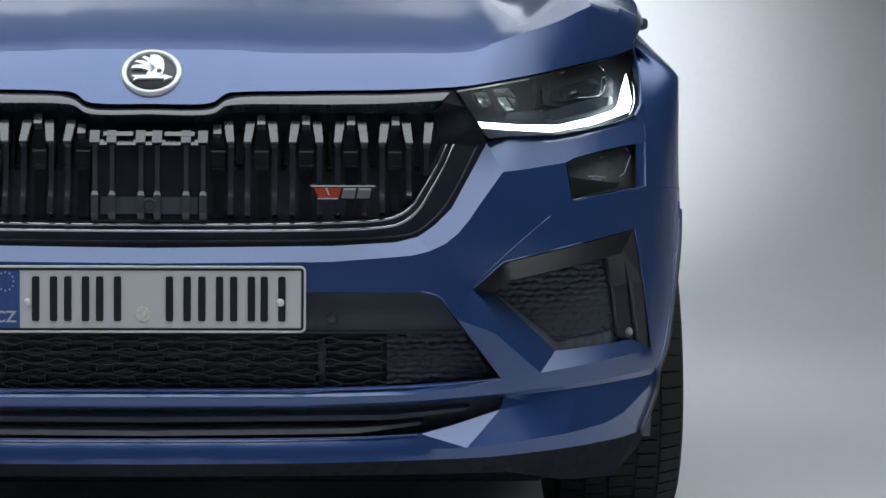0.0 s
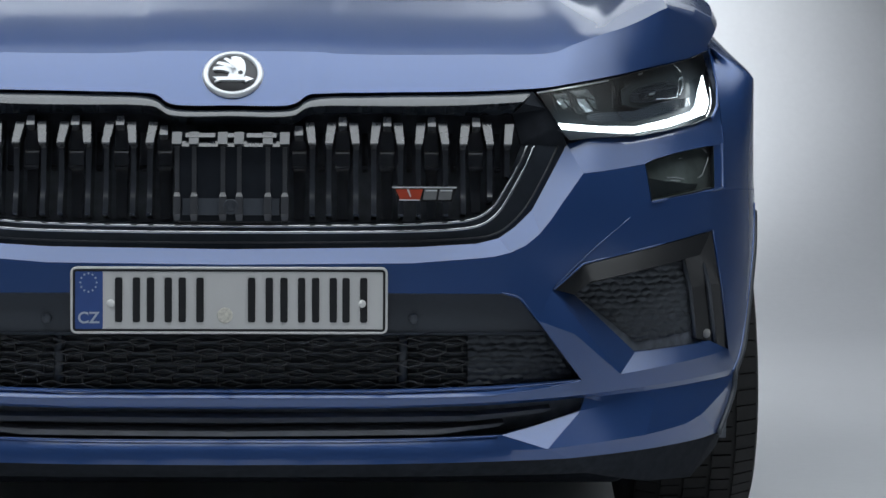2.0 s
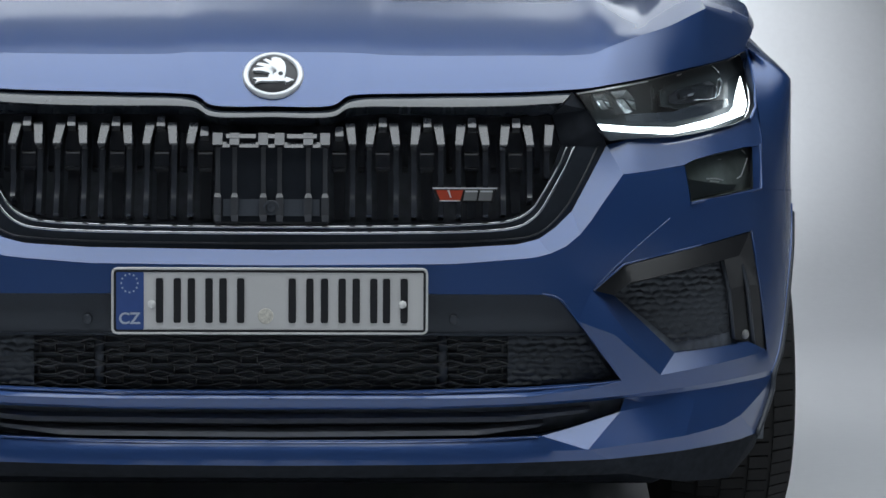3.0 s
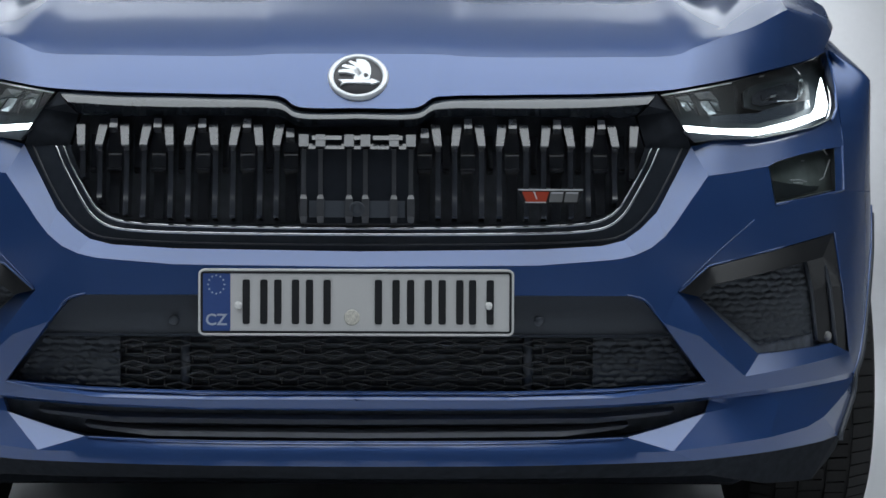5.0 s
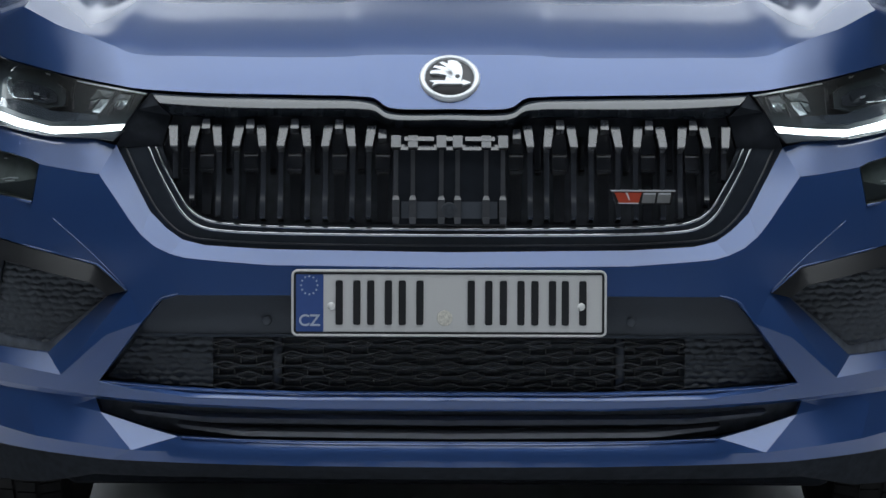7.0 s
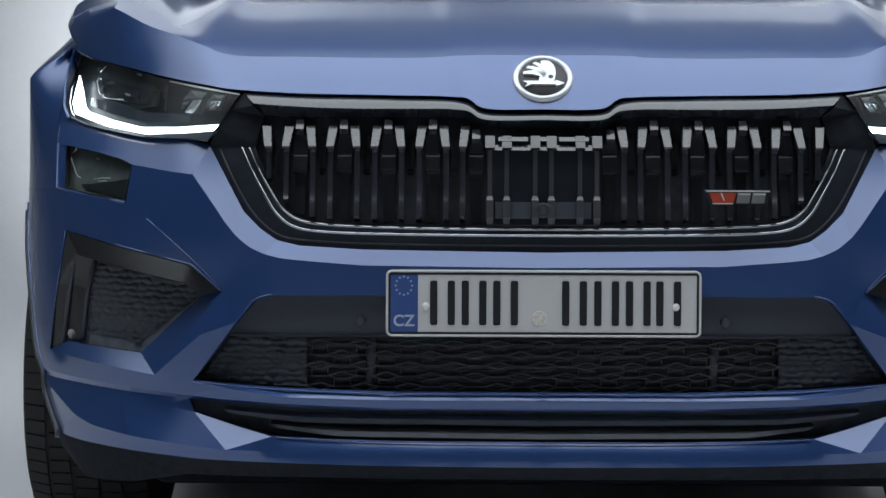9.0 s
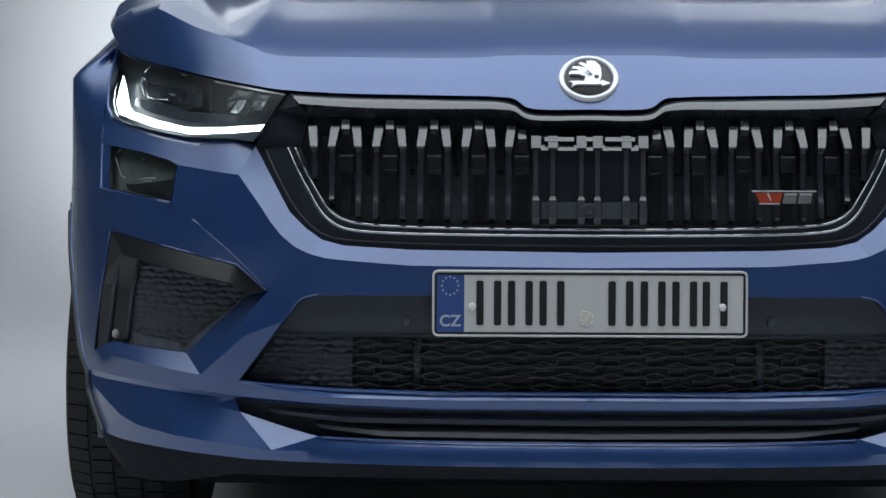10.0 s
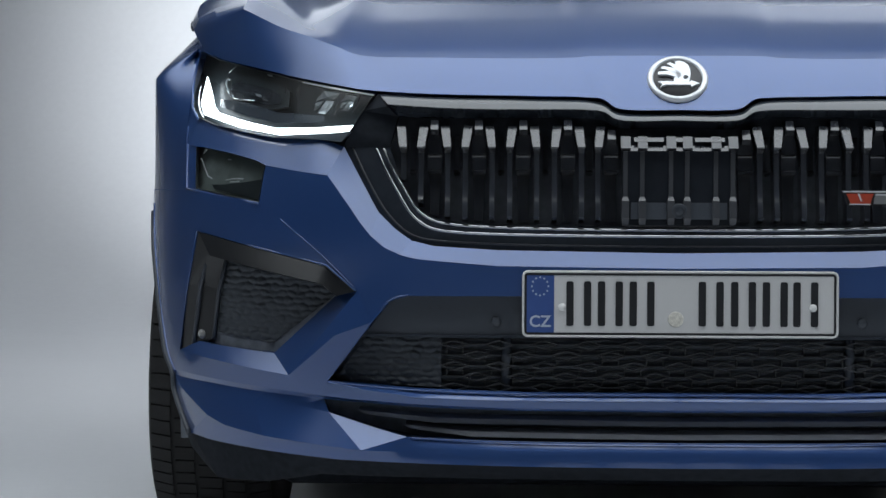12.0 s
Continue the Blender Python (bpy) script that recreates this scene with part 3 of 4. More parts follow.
def top_bar():
    """The bright-edged bar under the bonnet, following the bonnet's front edge."""
    line = [p for p in spline2(HOOD_FRONT, 400) if p[0] <= 0.506][::2]
    bm = bmesh.new()
    cols = []
    for x, z in [(-x, z) for x, z in line[:0:-1]] + line:
        a = abs(x)
        low = float(np.interp(a, [0, .098, .143, .30, .49], [.016, .017, .021, .024, .023]))
        deep = float(np.interp(a, [0, .100, .146, .30, .472], [.029, .030, .034, .037, .043]))
        pull = smooth01((a - 0.30) / 0.2)
        rows = ((.0045, .045, 0), (.0045, .016, 0), (.0065, .010, 0), (low * .6, .005, .012), (low, .003, .03), (low + .0012, .006, .032), (low + .005, .020, .04), (low + .006, .022, .042), (deep - .004, .034, .06), (deep, .040, .065), (deep, .075, .065))
        cols.append([bm.verts.new(skin(x * (1 - pull * k), z - d, off)) for d, off, k in rows])
    for p, q in zip(cols, cols[1:]):
        for k in range(len(p) - 1):
            bm.faces.new((p[k], q[k], q[k + 1], p[k + 1]))
    bmesh.ops.recalc_face_normals(bm, faces=bm.faces[:])
    shade(part("top_bar", bm, GLOSS, grille, "gloss black bar under the bonnet edge"), 30)


top_bar()
for side in (1, -1):
    part("corner_cover", shell({"a": (.504, .8455, .014), "b": (.489, .8225, .003), "c": (.471, .806, .038), "d": (.485, .755, .043), "e": (.564, .752, .030), "f": (.550, .785, .012), "g": (.531, .815, .012)}, ["a b g", "b c d e f g"], 0.015, 0, 0.03, (side,)), SKIRTMAT, grille, "matte black corner piece")
part("backing", shell({"0": (0, .815), "1": (.14, .83), "2": (.53, .84), "3": (.55, .75), "4": (.47, .61), "5": (0, .57)}, ["0 1 2 3 4 5"], 0.05, 0, 0, shift=0.085), VOID, grille, "dark cavity behind slats")
for off, line in ((.026, [(.507, .752), (.491, .717), (.466, .672), (.445, .640), (.418, .620), (.38, .612), (.30, .608), (.15, .606), (0, .6055)]),
                  (.034, [(.495, .752), (.479, .717), (.456, .677), (.438, .650), (.415, .633), (.38, .624), (.30, .619), (.15, .616), (0, .6155)])):
    half = [skin(x, z, off) for x, z in line]
    both = half + [Vector((-p.x, p.y, p.z)) for p in half[-2::-1]]
    part("bead", tube(spline(both, 121), 0.0028, 8), DARKCHROME, grille, "thin dark chrome bead")
half = [skin(x, z, .036) for x, z in [(.548, .752), (.522, .700), (.494, .652), (.468, .6225), (.442, .605), (.405, .597), (.30, .5915), (.15, .589), (0, .5885)]]
part("bead", tube(spline(half + [Vector((-p.x, p.y, p.z)) for p in half[-2::-1]], 121), 0.0016, 8), RIB, grille, "thin grey bead")


def slat(xc, half=0, bridge=True, drop=0.0):
    """Two chamfered blades with a recessed bridge between; half: one blade alone; bridge: with the bridge; drop: a lower cap on it."""
    bm = bmesh.new()

    def strip(x0, x1, rows, lean_x=0.0):
        """rows: (z, off, pinch)"""
        foot = float(np.interp(abs(x0 + x1) / 2, [.30, .39, .42, .443, .461, .486], [.624, .630, .641, .660, .694, .757])) + 0.003
        if rows[0][0] < foot:
            rows = [(foot, 0.055, 0.6)] + [r for r in rows if r[0] > foot + 0.002]
        old = None
        for z, off, w in rows:
            mid, hw = (x0 + x1) / 2 + lean_x * max(z - 0.752, 0), (x1 - x0) / 2 * w
            f = [bm.verts.new(skin(mid + sx * hw, z, off)) for sx in (-1, 1)]
            b = [bm.verts.new(skin(mid + sx * hw * 1.15, z, off + 0.05)) for sx in (-1, 1)]
            ring = [b[0], f[0], f[1], b[1]]
            if old:
                for k in range(3):
                    bm.faces.new((old[k], old[k + 1], ring[k + 1], ring[k]))
            else:
                bm.faces.new(ring)
            old = ring
        bm.faces.new(old[::-1])

    for sg in ((-1, 1) if not half else (half,)):
        m = xc + sg * 0.0225
        strip(m - 0.0078, m + 0.0078, [(.624, .060, .6), (.633, .021, .56), (.637, .0175, .56), (.652, .0210, .55), (.666, .0255, .55), (.674, .029, .55), (.70, .032, .55), (.744, .024, .55), (.7515, .004, .76), (.754, .002, .80), (.788, .0212, .96), (.791, .032, .92)], -0.13 * sg)
    if bridge:
        strip(xc - 0.012, xc + 0.012, [(.628, .066, .7), (.706, .068, .8), (.709, .050, 1), (.711, .0455, 1), (.7135, .0455, 1), (.716, .049, 1), (.737, .048, 1), (.7395, .0465, 1), (.742, .049, 1), (.776, .046, .9)])
        for sg in (-1, 1):
            strip(xc + sg * 0.0372 - 0.005, xc + sg * 0.0372 + 0.005, [(.706, .070, .8), (.710, .054, 1), (.7125, .054, 1), (.716, .058, 1), (.772, .056, .9)])
        strip(xc - 0.0068, xc + 0.0068, [(.774 - drop, .030, 1), (.783 - drop, .010, 1), (.799 - drop, .020, .9)])
    bmesh.ops.recalc_face_normals(bm, faces=bm.faces[:])
    return shade(part("slat", bm, PIANO, grille), 25)


for k in range(1, 5):
    slat(0.110 + 0.0745 * k)
    slat(-0.110 - 0.0745 * k)
slat(0.112, 1, drop=0.016)
slat(-0.112, -1, drop=0.016)
slat(0.4825, -1, False)
slat(-0.4825, 1, False)


def radar():
    def back(bm):
        bm.transform(pose(0, -0.030, 0))
        return bm

    bm = bmesh.new()
    box(bm, (-0.094, 0.075, 0.622), (0.094, 0.10, 0.770))
    rounded(bm, 0.002)
    panel = part("radar_panel", back(bm), PANEL, grille, "gloss black sensor panel with ribs", flat=True)
    for x in (-0.089, -0.061, -0.0135, 0.0135, 0.061, 0.089):
        bm = bmesh.new()
        vs = []
        for z, y, w in ((.625, .070, .005), (.636, .062, .006), (.665, .066, .006), (.672, .072, .0036), (.747, .072, .0036), (.752, .058, .008), (.772, .074, .008)):
            vs.append([bm.verts.new((x - w, y, z)), bm.verts.new((x + w, y, z)), bm.verts.new((x + w, .09, z)), bm.verts.new((x - w, .09, z))])
        for p, q in zip(vs, vs[1:]):
            for k in range(4):
                bm.faces.new((p[k], p[(k + 1) % 4], q[(k + 1) % 4], q[k]))
        bm.faces.new(vs[0][::-1])
        bm.faces.new(vs[-1])
        bmesh.ops.recalc_face_normals(bm, faces=bm.faces[:])
        part("rib", back(bm), RIB, panel, flat=True)
    bm = bmesh.new()
    for lo, hi in (((-.096, .062, .7475), (.096, .085, .7565)), ((-.075, .066, .763), (-.026, .085, .770)), ((.026, .066, .763), (.075, .085, .770)), ((-.006, .066, .763), (.006, .085, .770))):
        vs = box(bm, lo, hi)
        for v in vs:
            if v.co.z > (lo[2] + hi[2]) / 2 and v.co.y < lo[1] + 0.005:
                v.co.y += 0.008
    part("ledge", back(bm), PIANO, panel, flat=True)
    for lo, hi in (((-.080, .068, .634), (-.067, .085, .662)), ((-.055, .068, .634), (-.020, .085, .662)), ((.020, .068, .634), (.055, .085, .662)), ((.067, .068, .634), (.080, .085, .662))):
        bm = bmesh.new()
        vs = box(bm, lo, hi)
        for v in vs:
            if v.co.z > .65 and v.co.y < .07:
                v.co.y += .006
        part("window", back(bm), SATIN, panel, flat=True)
    bm = lathe([(0.0, 0.004), (0.006, 0.004), (0.008, 0.002), (0.011, 0.006), (0.013, 0.004), (0.013, -0.01)], 32)
    bm.transform(pose(0, 0.068, 0.648, 90, 0, 0))
    part("camera_eye", back(bm), SATIN, panel, "small round camera eye")


radar()


# red and chrome model badge as plain shapes
def model_badge():
    def plate(loop, off, deep):
        bm = bmesh.new()
        top = [bm.verts.new(skin(x, z, off)) for x, z in loop]
        low = [bm.verts.new(skin(x, z, off + deep)) for x, z in loop]
        bm.faces.new(top)
        for i in range(len(loop)):
            j = (i + 1) % len(loop)
            bm.faces.new((top[i], low[i], low[j], top[j]))
        bmesh.ops.recalc_face_normals(bm, faces=bm.faces[:])
        return bm
    grey = mat("badge_grey", (0.30, 0.305, 0.31), 0.3, 0.6, 0.3, spread=0.1, grain=0.05)
    base = part("model_badge", plate([(.266, .6815), (.374, .6815), (.366, .658), (.276, .658)], -.006, .012), PLATEBLACK, grille, "small badge of plain red and grey fields", flat=True)
    part("chrome_line", plate([(.266, .6825), (.374, .6825), (.3735, .680), (.2675, .680)], -.0075, .01), BADGE, base, flat=True)
    part("red_field", plate([(.2725, .678), (.318, .678), (.3125, .6615), (.280, .6615)], -.0075, .01), RED, base, "red enamel field", flat=True)
    part("chrome_line", plate([(.291, .678), (.2945, .678), (.2985, .6655), (.2965, .6655)], -.0082, .008), BADGE, base, flat=True)
    part("chrome_line", plate([(.2785, .6615), (.3125, .6615), (.3125, .6595), (.2780, .6595)], -.0078, .008), BADGE, base, flat=True)
    for x in (.3205, .3455):
        part("grey_field", plate([(x, .678), (x + .0215, .678), (x + .0185, .661), (x - .003, .661)], -.0075, .01), grey, base, flat=True)
        part("chrome_line", plate([(x + .001, .6775), (x + .021, .6775), (x + .0205, .675), (x + .001, .675)], -.0082, .01), BADGE, base, flat=True)


model_badge()

# ---- headlights ----
LAMP_TOP = [(.512, .843), (.572, .855), (.655, .873), (.758, .902), (.823, .921), (.863, .940)]
LAMP_LOW = [(.867, .871), (.862, .832), (.848, .812), (.807, .796), (.736, .780), (.687, .771), (.600, .766), (.566, .762), (.549, .786), (.530, .815)]


def ball(at, r, squash=1.0):
    bm = bmesh.new()
    bmesh.ops.create_uvsphere(bm, u_segments=24, v_segments=14, radius=r)
    bm.transform(Matrix.Translation(at) @ Matrix.Diagonal((1, squash, 1, 1)))
    return bm


def headlight(side):
    ring = LAMP_TOP + LAMP_LOW
    lamp = part("headlight", patch(ring, 0.075, 0.03, -0.07, side), LAMPDARK, car, "dark headlight with lit white running light")
    lens = part("lens", patch(ring, 0.001, 0.02, 0, side), LENS, lamp, "clear lamp cover")
    lens.visible_shadow = False
    drl = {"a": (.549, .781), "b": (.600, .7775), "c": (.680, .7755), "d": (.759, .7905), "e": (.800, .804), "f": (.838, .817), "g": (.849, .838), "h": (.843, .890), "i": (.828, .860), "j": (.817, .831), "k": (.806, .8195), "l": (.755, .8035), "m": (.690, .788), "n": (.620, .787), "o": (.547, .791)}
    part("running_light", shell(drl, ["a b n o", "b c m n", "c d l m", "d e k l", "e f j k", "f g h i j"], 0.02, 0, 0.012, (side,), 0.022), LED, lamp, "glowing white light strip")
    part("lower_trim", shell({"a": (.5475, .7800), "b": (.600, .7765), "c": (.680, .7745), "d": (.687, .7708), "e": (.600, .7662), "f": (.566, .7625)}, ["a b e f", "b c d e"], 0.02, 0, 0.02, (side,), 0.008), SATIN, lamp)
    # bezel under and above the strip
    part("bezel", shell({"a": (.60, .7965), "b": (.688, .797), "c": (.755, .8135), "d": (.806, .831), "e": (.806, .845), "f": (.75, .835), "g": (.688, .816), "h": (.60, .808)}, ["a b g h", "b c f g", "c d e f"], 0.02, 0, 0.03, (side,), 0.03), GLOSS, lamp)
    # two faceted reflectors: folded bright leaves in a dark cup
    shine = mat("lamp_inner_chrome", (0.66, 0.70, 0.72), 0.22, 0.65, spread=0.2, grain=0.1)
    for x, z, r in ((.557, .832, .016), (.596, .834, .024)):
        cup = part("reflector_cup", patch([(x - r * 1.1, z + r * .75), (x + r * 1.0, z + r * 1.0), (x + r * 1.25, z - r * .9), (x - r * .5, z - r)], 0.058, 0.02, 0.01, side), LAMPDARK, lamp)
        for leaf in (((-.9, .55, .050), (.35, .75, .046), (.95, .0, .040), (.2, .15, .052), (-.4, .1, .056)),
                     ((-.5, .0, .050), (.1, .05, .044), (.75, -.85, .046), (.2, -.95, .054), (-.2, -.5, .056)),
                     ((.3, .05, .054), (.9, -.1, .042), (1.05, -.7, .048), (.8, -.6, .056))):
            bm = bmesh.new()
            hub = bm.verts.new(skin(side * (x + r * sum(p[0] for p in leaf) / len(leaf)), z + r * sum(p[1] for p in leaf) / len(leaf), .058))
            ring_v = [bm.verts.new(skin(side * (x + r * p[0]), z + r * p[1], p[2])) for p in leaf]
            for a, b in zip(ring_v, ring_v[1:] + ring_v[:1]):
                bm.faces.new((hub, a, b) if side > 0 else (hub, b, a))
            part("facet", bm, shine, cup, "bright faceted reflector", flat=True)
    # main projector: a dark cut-cornered box with stepped face and chrome edges
    loop = [(.668, .852), (.690, .866), (.790, .895), (.815, .880), (.812, .850), (.795, .838), (.700, .822), (.668, .826)]
    unit = part("projector", patch(loop, 0.05, 0.03, 0.03, side), LAMPDARK, lamp, "dark projector unit")
    part("step", patch([(.684, .845), (.700, .857), (.772, .877), (.790, .866), (.786, .846), (.705, .830), (.684, .832)], 0.044, 0.03, 0.008, side), PIANO, unit)
    part("step", patch([(.704, .851), (.745, .862), (.742, .850), (.706, .840)], 0.040, 0.03, 0.005, side), PIANO, unit)
    part("reflector_bar", patch([(.703, .8835), (.714, .8865), (.711, .8825), (.702, .880)], 0.030, 0.03, 0.004, side), SILVER, unit)
    part("reflector_bar", patch([(.722, .8485), (.734, .8515), (.731, .8470), (.721, .8445)], 0.030, 0.03, 0.004, side), SILVER, unit)
    for line, r in (([(.782, .905), (.791, .899), (.795, .894)], .0012),
                    ([(.790, .879), (.797, .883), (.800, .874), (.795, .862), (.787, .851), (.781, .846), (.784, .858), (.787, .870), (.790, .879)], .0014),
                    ([(.795, .880), (.796, .868), (.788, .852)], .0011), ([(.781, .846), (.766, .842), (.735, .839)], .0010)):
        part("chrome_glint_line", tube([skin(side * x, z, 0.036) for x, z in line], r, 6), CHROME, unit)
    part("light_guide", tube([skin(side * x, z, 0.012) for x, z in ((.8520, .880), (.8545, .862), (.8530, .838), (.846, .822), (.838, .811))], 0.0014, 6), CHROME, lamp)
    for x, z0, z1 in ((.650, .862, .818), (.6545, .858, .838), (.676, .865, .850)):
        part("divider", tube([skin(side * x, z, 0.040) for z in (z0, (z0 + z1) / 2, z1)], 0.0012, 6), RIB, lamp)
    part("upper_trim", tube([skin(side * x, z, 0.006) for x, z in ((.512, .8415), (.572, .8525), (.640, .8665))], 0.0012, 6), SILVER, lamp)
    # Painted bead added to give the highlight along the lamp's outer edge.
    part("highlight_bead", tube([skin(side * x, z, 0.0) for x, z in [(.866, .940), (.870, .871), (.864, .831), (.849, .8095)]], 0.0028, 8), PAINT, lamp, "blue rounded edge")


headlight(1)
headlight(-1)


# corner lamps below the headlights
def corner_lamp(side):
    ring = [(.704, .7215), (.722, .7300), (.766, .7420), (.828, .7550), (.846, .7565), (.842, .684), (.714, .6605)]
    lamp = part("corner_lamp", patch(ring, 0.045, 0.03, -0.04, side), mat("corner_lamp_housing", (0.17, 0.195, 0.19), 0.5, spread=0.35, spread_scale=14, grain=0.1), car, "dark glossy corner lamp under headlight")
    part("lens", patch(ring, 0.002, 0.02, 0, side), FOGLENS, lamp, "smoked lamp cover").visible_shadow = False
    part("inner_unit", patch([(.706, .700), (.745, .694), (.790, .690), (.812, .690), (.806, .682), (.716, .664)], 0.038, 0.03, 0.008, side), LAMPDARK, lamp)
    # Bright beads added where glints fall in the corner lamp.
    for line, r in (([(.833, .7362), (.817, .705), (.808, .7007)], .0012), ([(.822, .752), (.829, .746)], .0010), ([(.731, .7365), (.741, .7385)], .0018), ([(.745, .6995), (.762, .7000), (.778, .6975)], .0014), ([(.752, .6955), (.770, .6945)], .0012), ([(.770, .7335), (.776, .7340)], .0010)):
        part("chrome_glint_line", tube([skin(side * x, z, 0.008) for x, z in line], r, 6), BADGE, lamp)
    part("edge_bead", tube([skin(side * x, z, -.0015) for x, z in ((.866, .7625), (.8615, .683), (.845, .680), (.714, .6575))], 0.0024, 8), PAINT, lamp, "blue rounded edge")
    # painted cheek beside the lamp
    part("cheek", shell({"a": (.8465, .7585, .010), "b": (.870, .7625, -.002), "c": (.870, .680, -.002), "d": (.8425, .682, .010)}, ["a b c d"], 0.015, 0, 0.02, (side,)), PAINT, lamp, "blue painted edge")


corner_lamp(1)
corner_lamp(-1)


# side air ducts: black trim, grooved side, padded mesh
def pads(loop, off, pitch_x, pitch_z, side, seed):
    """A moulded sheet with staggered rows of low cushions inside a convex outline."""
    rng = random.Random(seed)
    bm = bmesh.new()
    xs, zs = [p[0] for p in loop], [p[1] for p in loop]

    def inside(x, z):
        s = None
        for i in range(len(loop)):
            (ax, az), (bx, bz) = loop[i], loop[(i + 1) % len(loop)]
            c = (bx - ax) * (z - az) - (bz - az) * (x - ax)
            if s is None:
                s = c > 0
            if (c > 0) != s:
                return False
        return True

    cells = {}
    step_x, step_z = pitch_x / 9, pitch_z / 7
    nx, nz = int((max(xs) - min(xs)) / step_x) + 2, int((max(zs) - min(zs)) / step_z) + 2
    grid = {}
    for k in range(nz):
        for i in range(nx):
            x, z = min(xs) + i * step_x, min(zs) + k * step_z
            if not inside(x, z):
                continue
            q = z / pitch_z + 0.2 * math.sin(2 * math.pi * x / (2.7 * pitch_x)) * math.sin(2 * math.pi * z / (3.3 * pitch_z) + 1)
            row = math.floor(q)
            u = x / pitch_x + row / 2 + 0.2 * math.sin(23 * x + 5 * row)
            key = (row, math.floor(u))
            if key not in cells:
                cells[key] = (rng.uniform(0.45, 1.4), rng.uniform(-1.4, 1.4), rng.uniform(-1.2, 1.2), rng.uniform(-0.15, 0.15))
            tall, tip_u, tip_v, move = cells[key]
            cu, cv = u - key[1] - 0.5, q - row - 0.5
            dome = max(1 - (2.05 * cu + move) ** 2 - (2.15 * cv) ** 2, 0) ** 0.6
            h = 0.0042 * dome * tall * (1 + 0.7 * tip_u * cu + 0.7 * tip_v * cv)
            grid[i, k] = bm.verts.new(skin(side * x, z, off - h))
    for i, k in grid:
        if all(c in grid for c in ((i + 1, k), (i, k + 1), (i + 1, k + 1))):
            bm.faces.new((grid[i, k], grid[i + 1, k], grid[i + 1, k + 1], grid[i, k + 1]))
    bmesh.ops.delete(bm, geom=[v for v in bm.verts if not v.link_faces], context="VERTS")
    bmesh.ops.recalc_face_normals(bm, faces=bm.faces[:])
    return bm


def air_duct(side):
    duct = part("air_duct", shell({
        "d0": (.5385, .511, .002), "d1": (.591, .552, .002), "d2": (.833, .6065, .002), "d3": (.854, .512, .002), "d4": (.872, .395, .002),
        "t0": (.572, .503, -.002), "t1": (.600, .524, -.013), "t2": (.806, .5660, -.016), "ts": (.812, .566, .020), "t3": (.829, .512, .028), "t4": (.846, .400, .028),
        "j0": (.575, .500, .055), "j1": (.602, .518, .055), "j2": (.780, .556, .055), "j3": (.795, .505, .055), "j4": (.805, .418, .055),
    }, ["d0 t0 t1 d1", "d1 t1 t2 d2", "d2 t2 ts", "d2 ts t3 d3", "d3 t3 t4 d4", "t0 j0 j1 t1", "t1 j1 j2 t2", "t2 j2 ts", "ts j2 j3 t3", "t3 j3 j4 t4"], 0.015, 0, 0.01, (side,), soft=("d1", "t1")), TRIM, car, "black trimmed air duct in bumper")
    part("back", patch([(.560, .515), (.602, .525), (.815, .570), (.845, .405), (.680, .392)], 0.060, 0.03, 0, side), VOID, duct)
    part("pad_mesh", pads([(.572, .505), (.602, .520), (.778, .554), (.793, .50), (.799, .428), (.690, .415)], 0.058, 0.018, 0.0108, side, 3 + side), MATTE, duct, "dark cushioned mesh insert")
    part("post", tube([skin(side * x, z, .048) for x, z in ((.781, .556), (.796, .50), (.806, .418))], 0.004, 6), SATIN, duct)
    part("fin", tube([skin(side * x, z, .024) for x, z in ((.815, .565), (.831, .51), (.847, .402))], 0.0045, 6), SATIN, duct)
    for line in ([(.539, .5125), (.590, .5545), (.712, .5815), (.835, .6090)], [(.8355, .6075), (.8565, .512), (.8745, .394)]):
        part("edge_bead", tube([skin(side * x, z, .0005) for x, z in line], 0.0018, 8), PAINT, duct, "blue rounded edge")
    part("clip", ball(skin(side * .829, .424, .04), .009, 1), mat("clip_grey", (0.30, 0.30, 0.30), 0.6, spread=0.1, grain=0.1), duct, "small pale clip")


air_duct(1)
air_duct(-1)


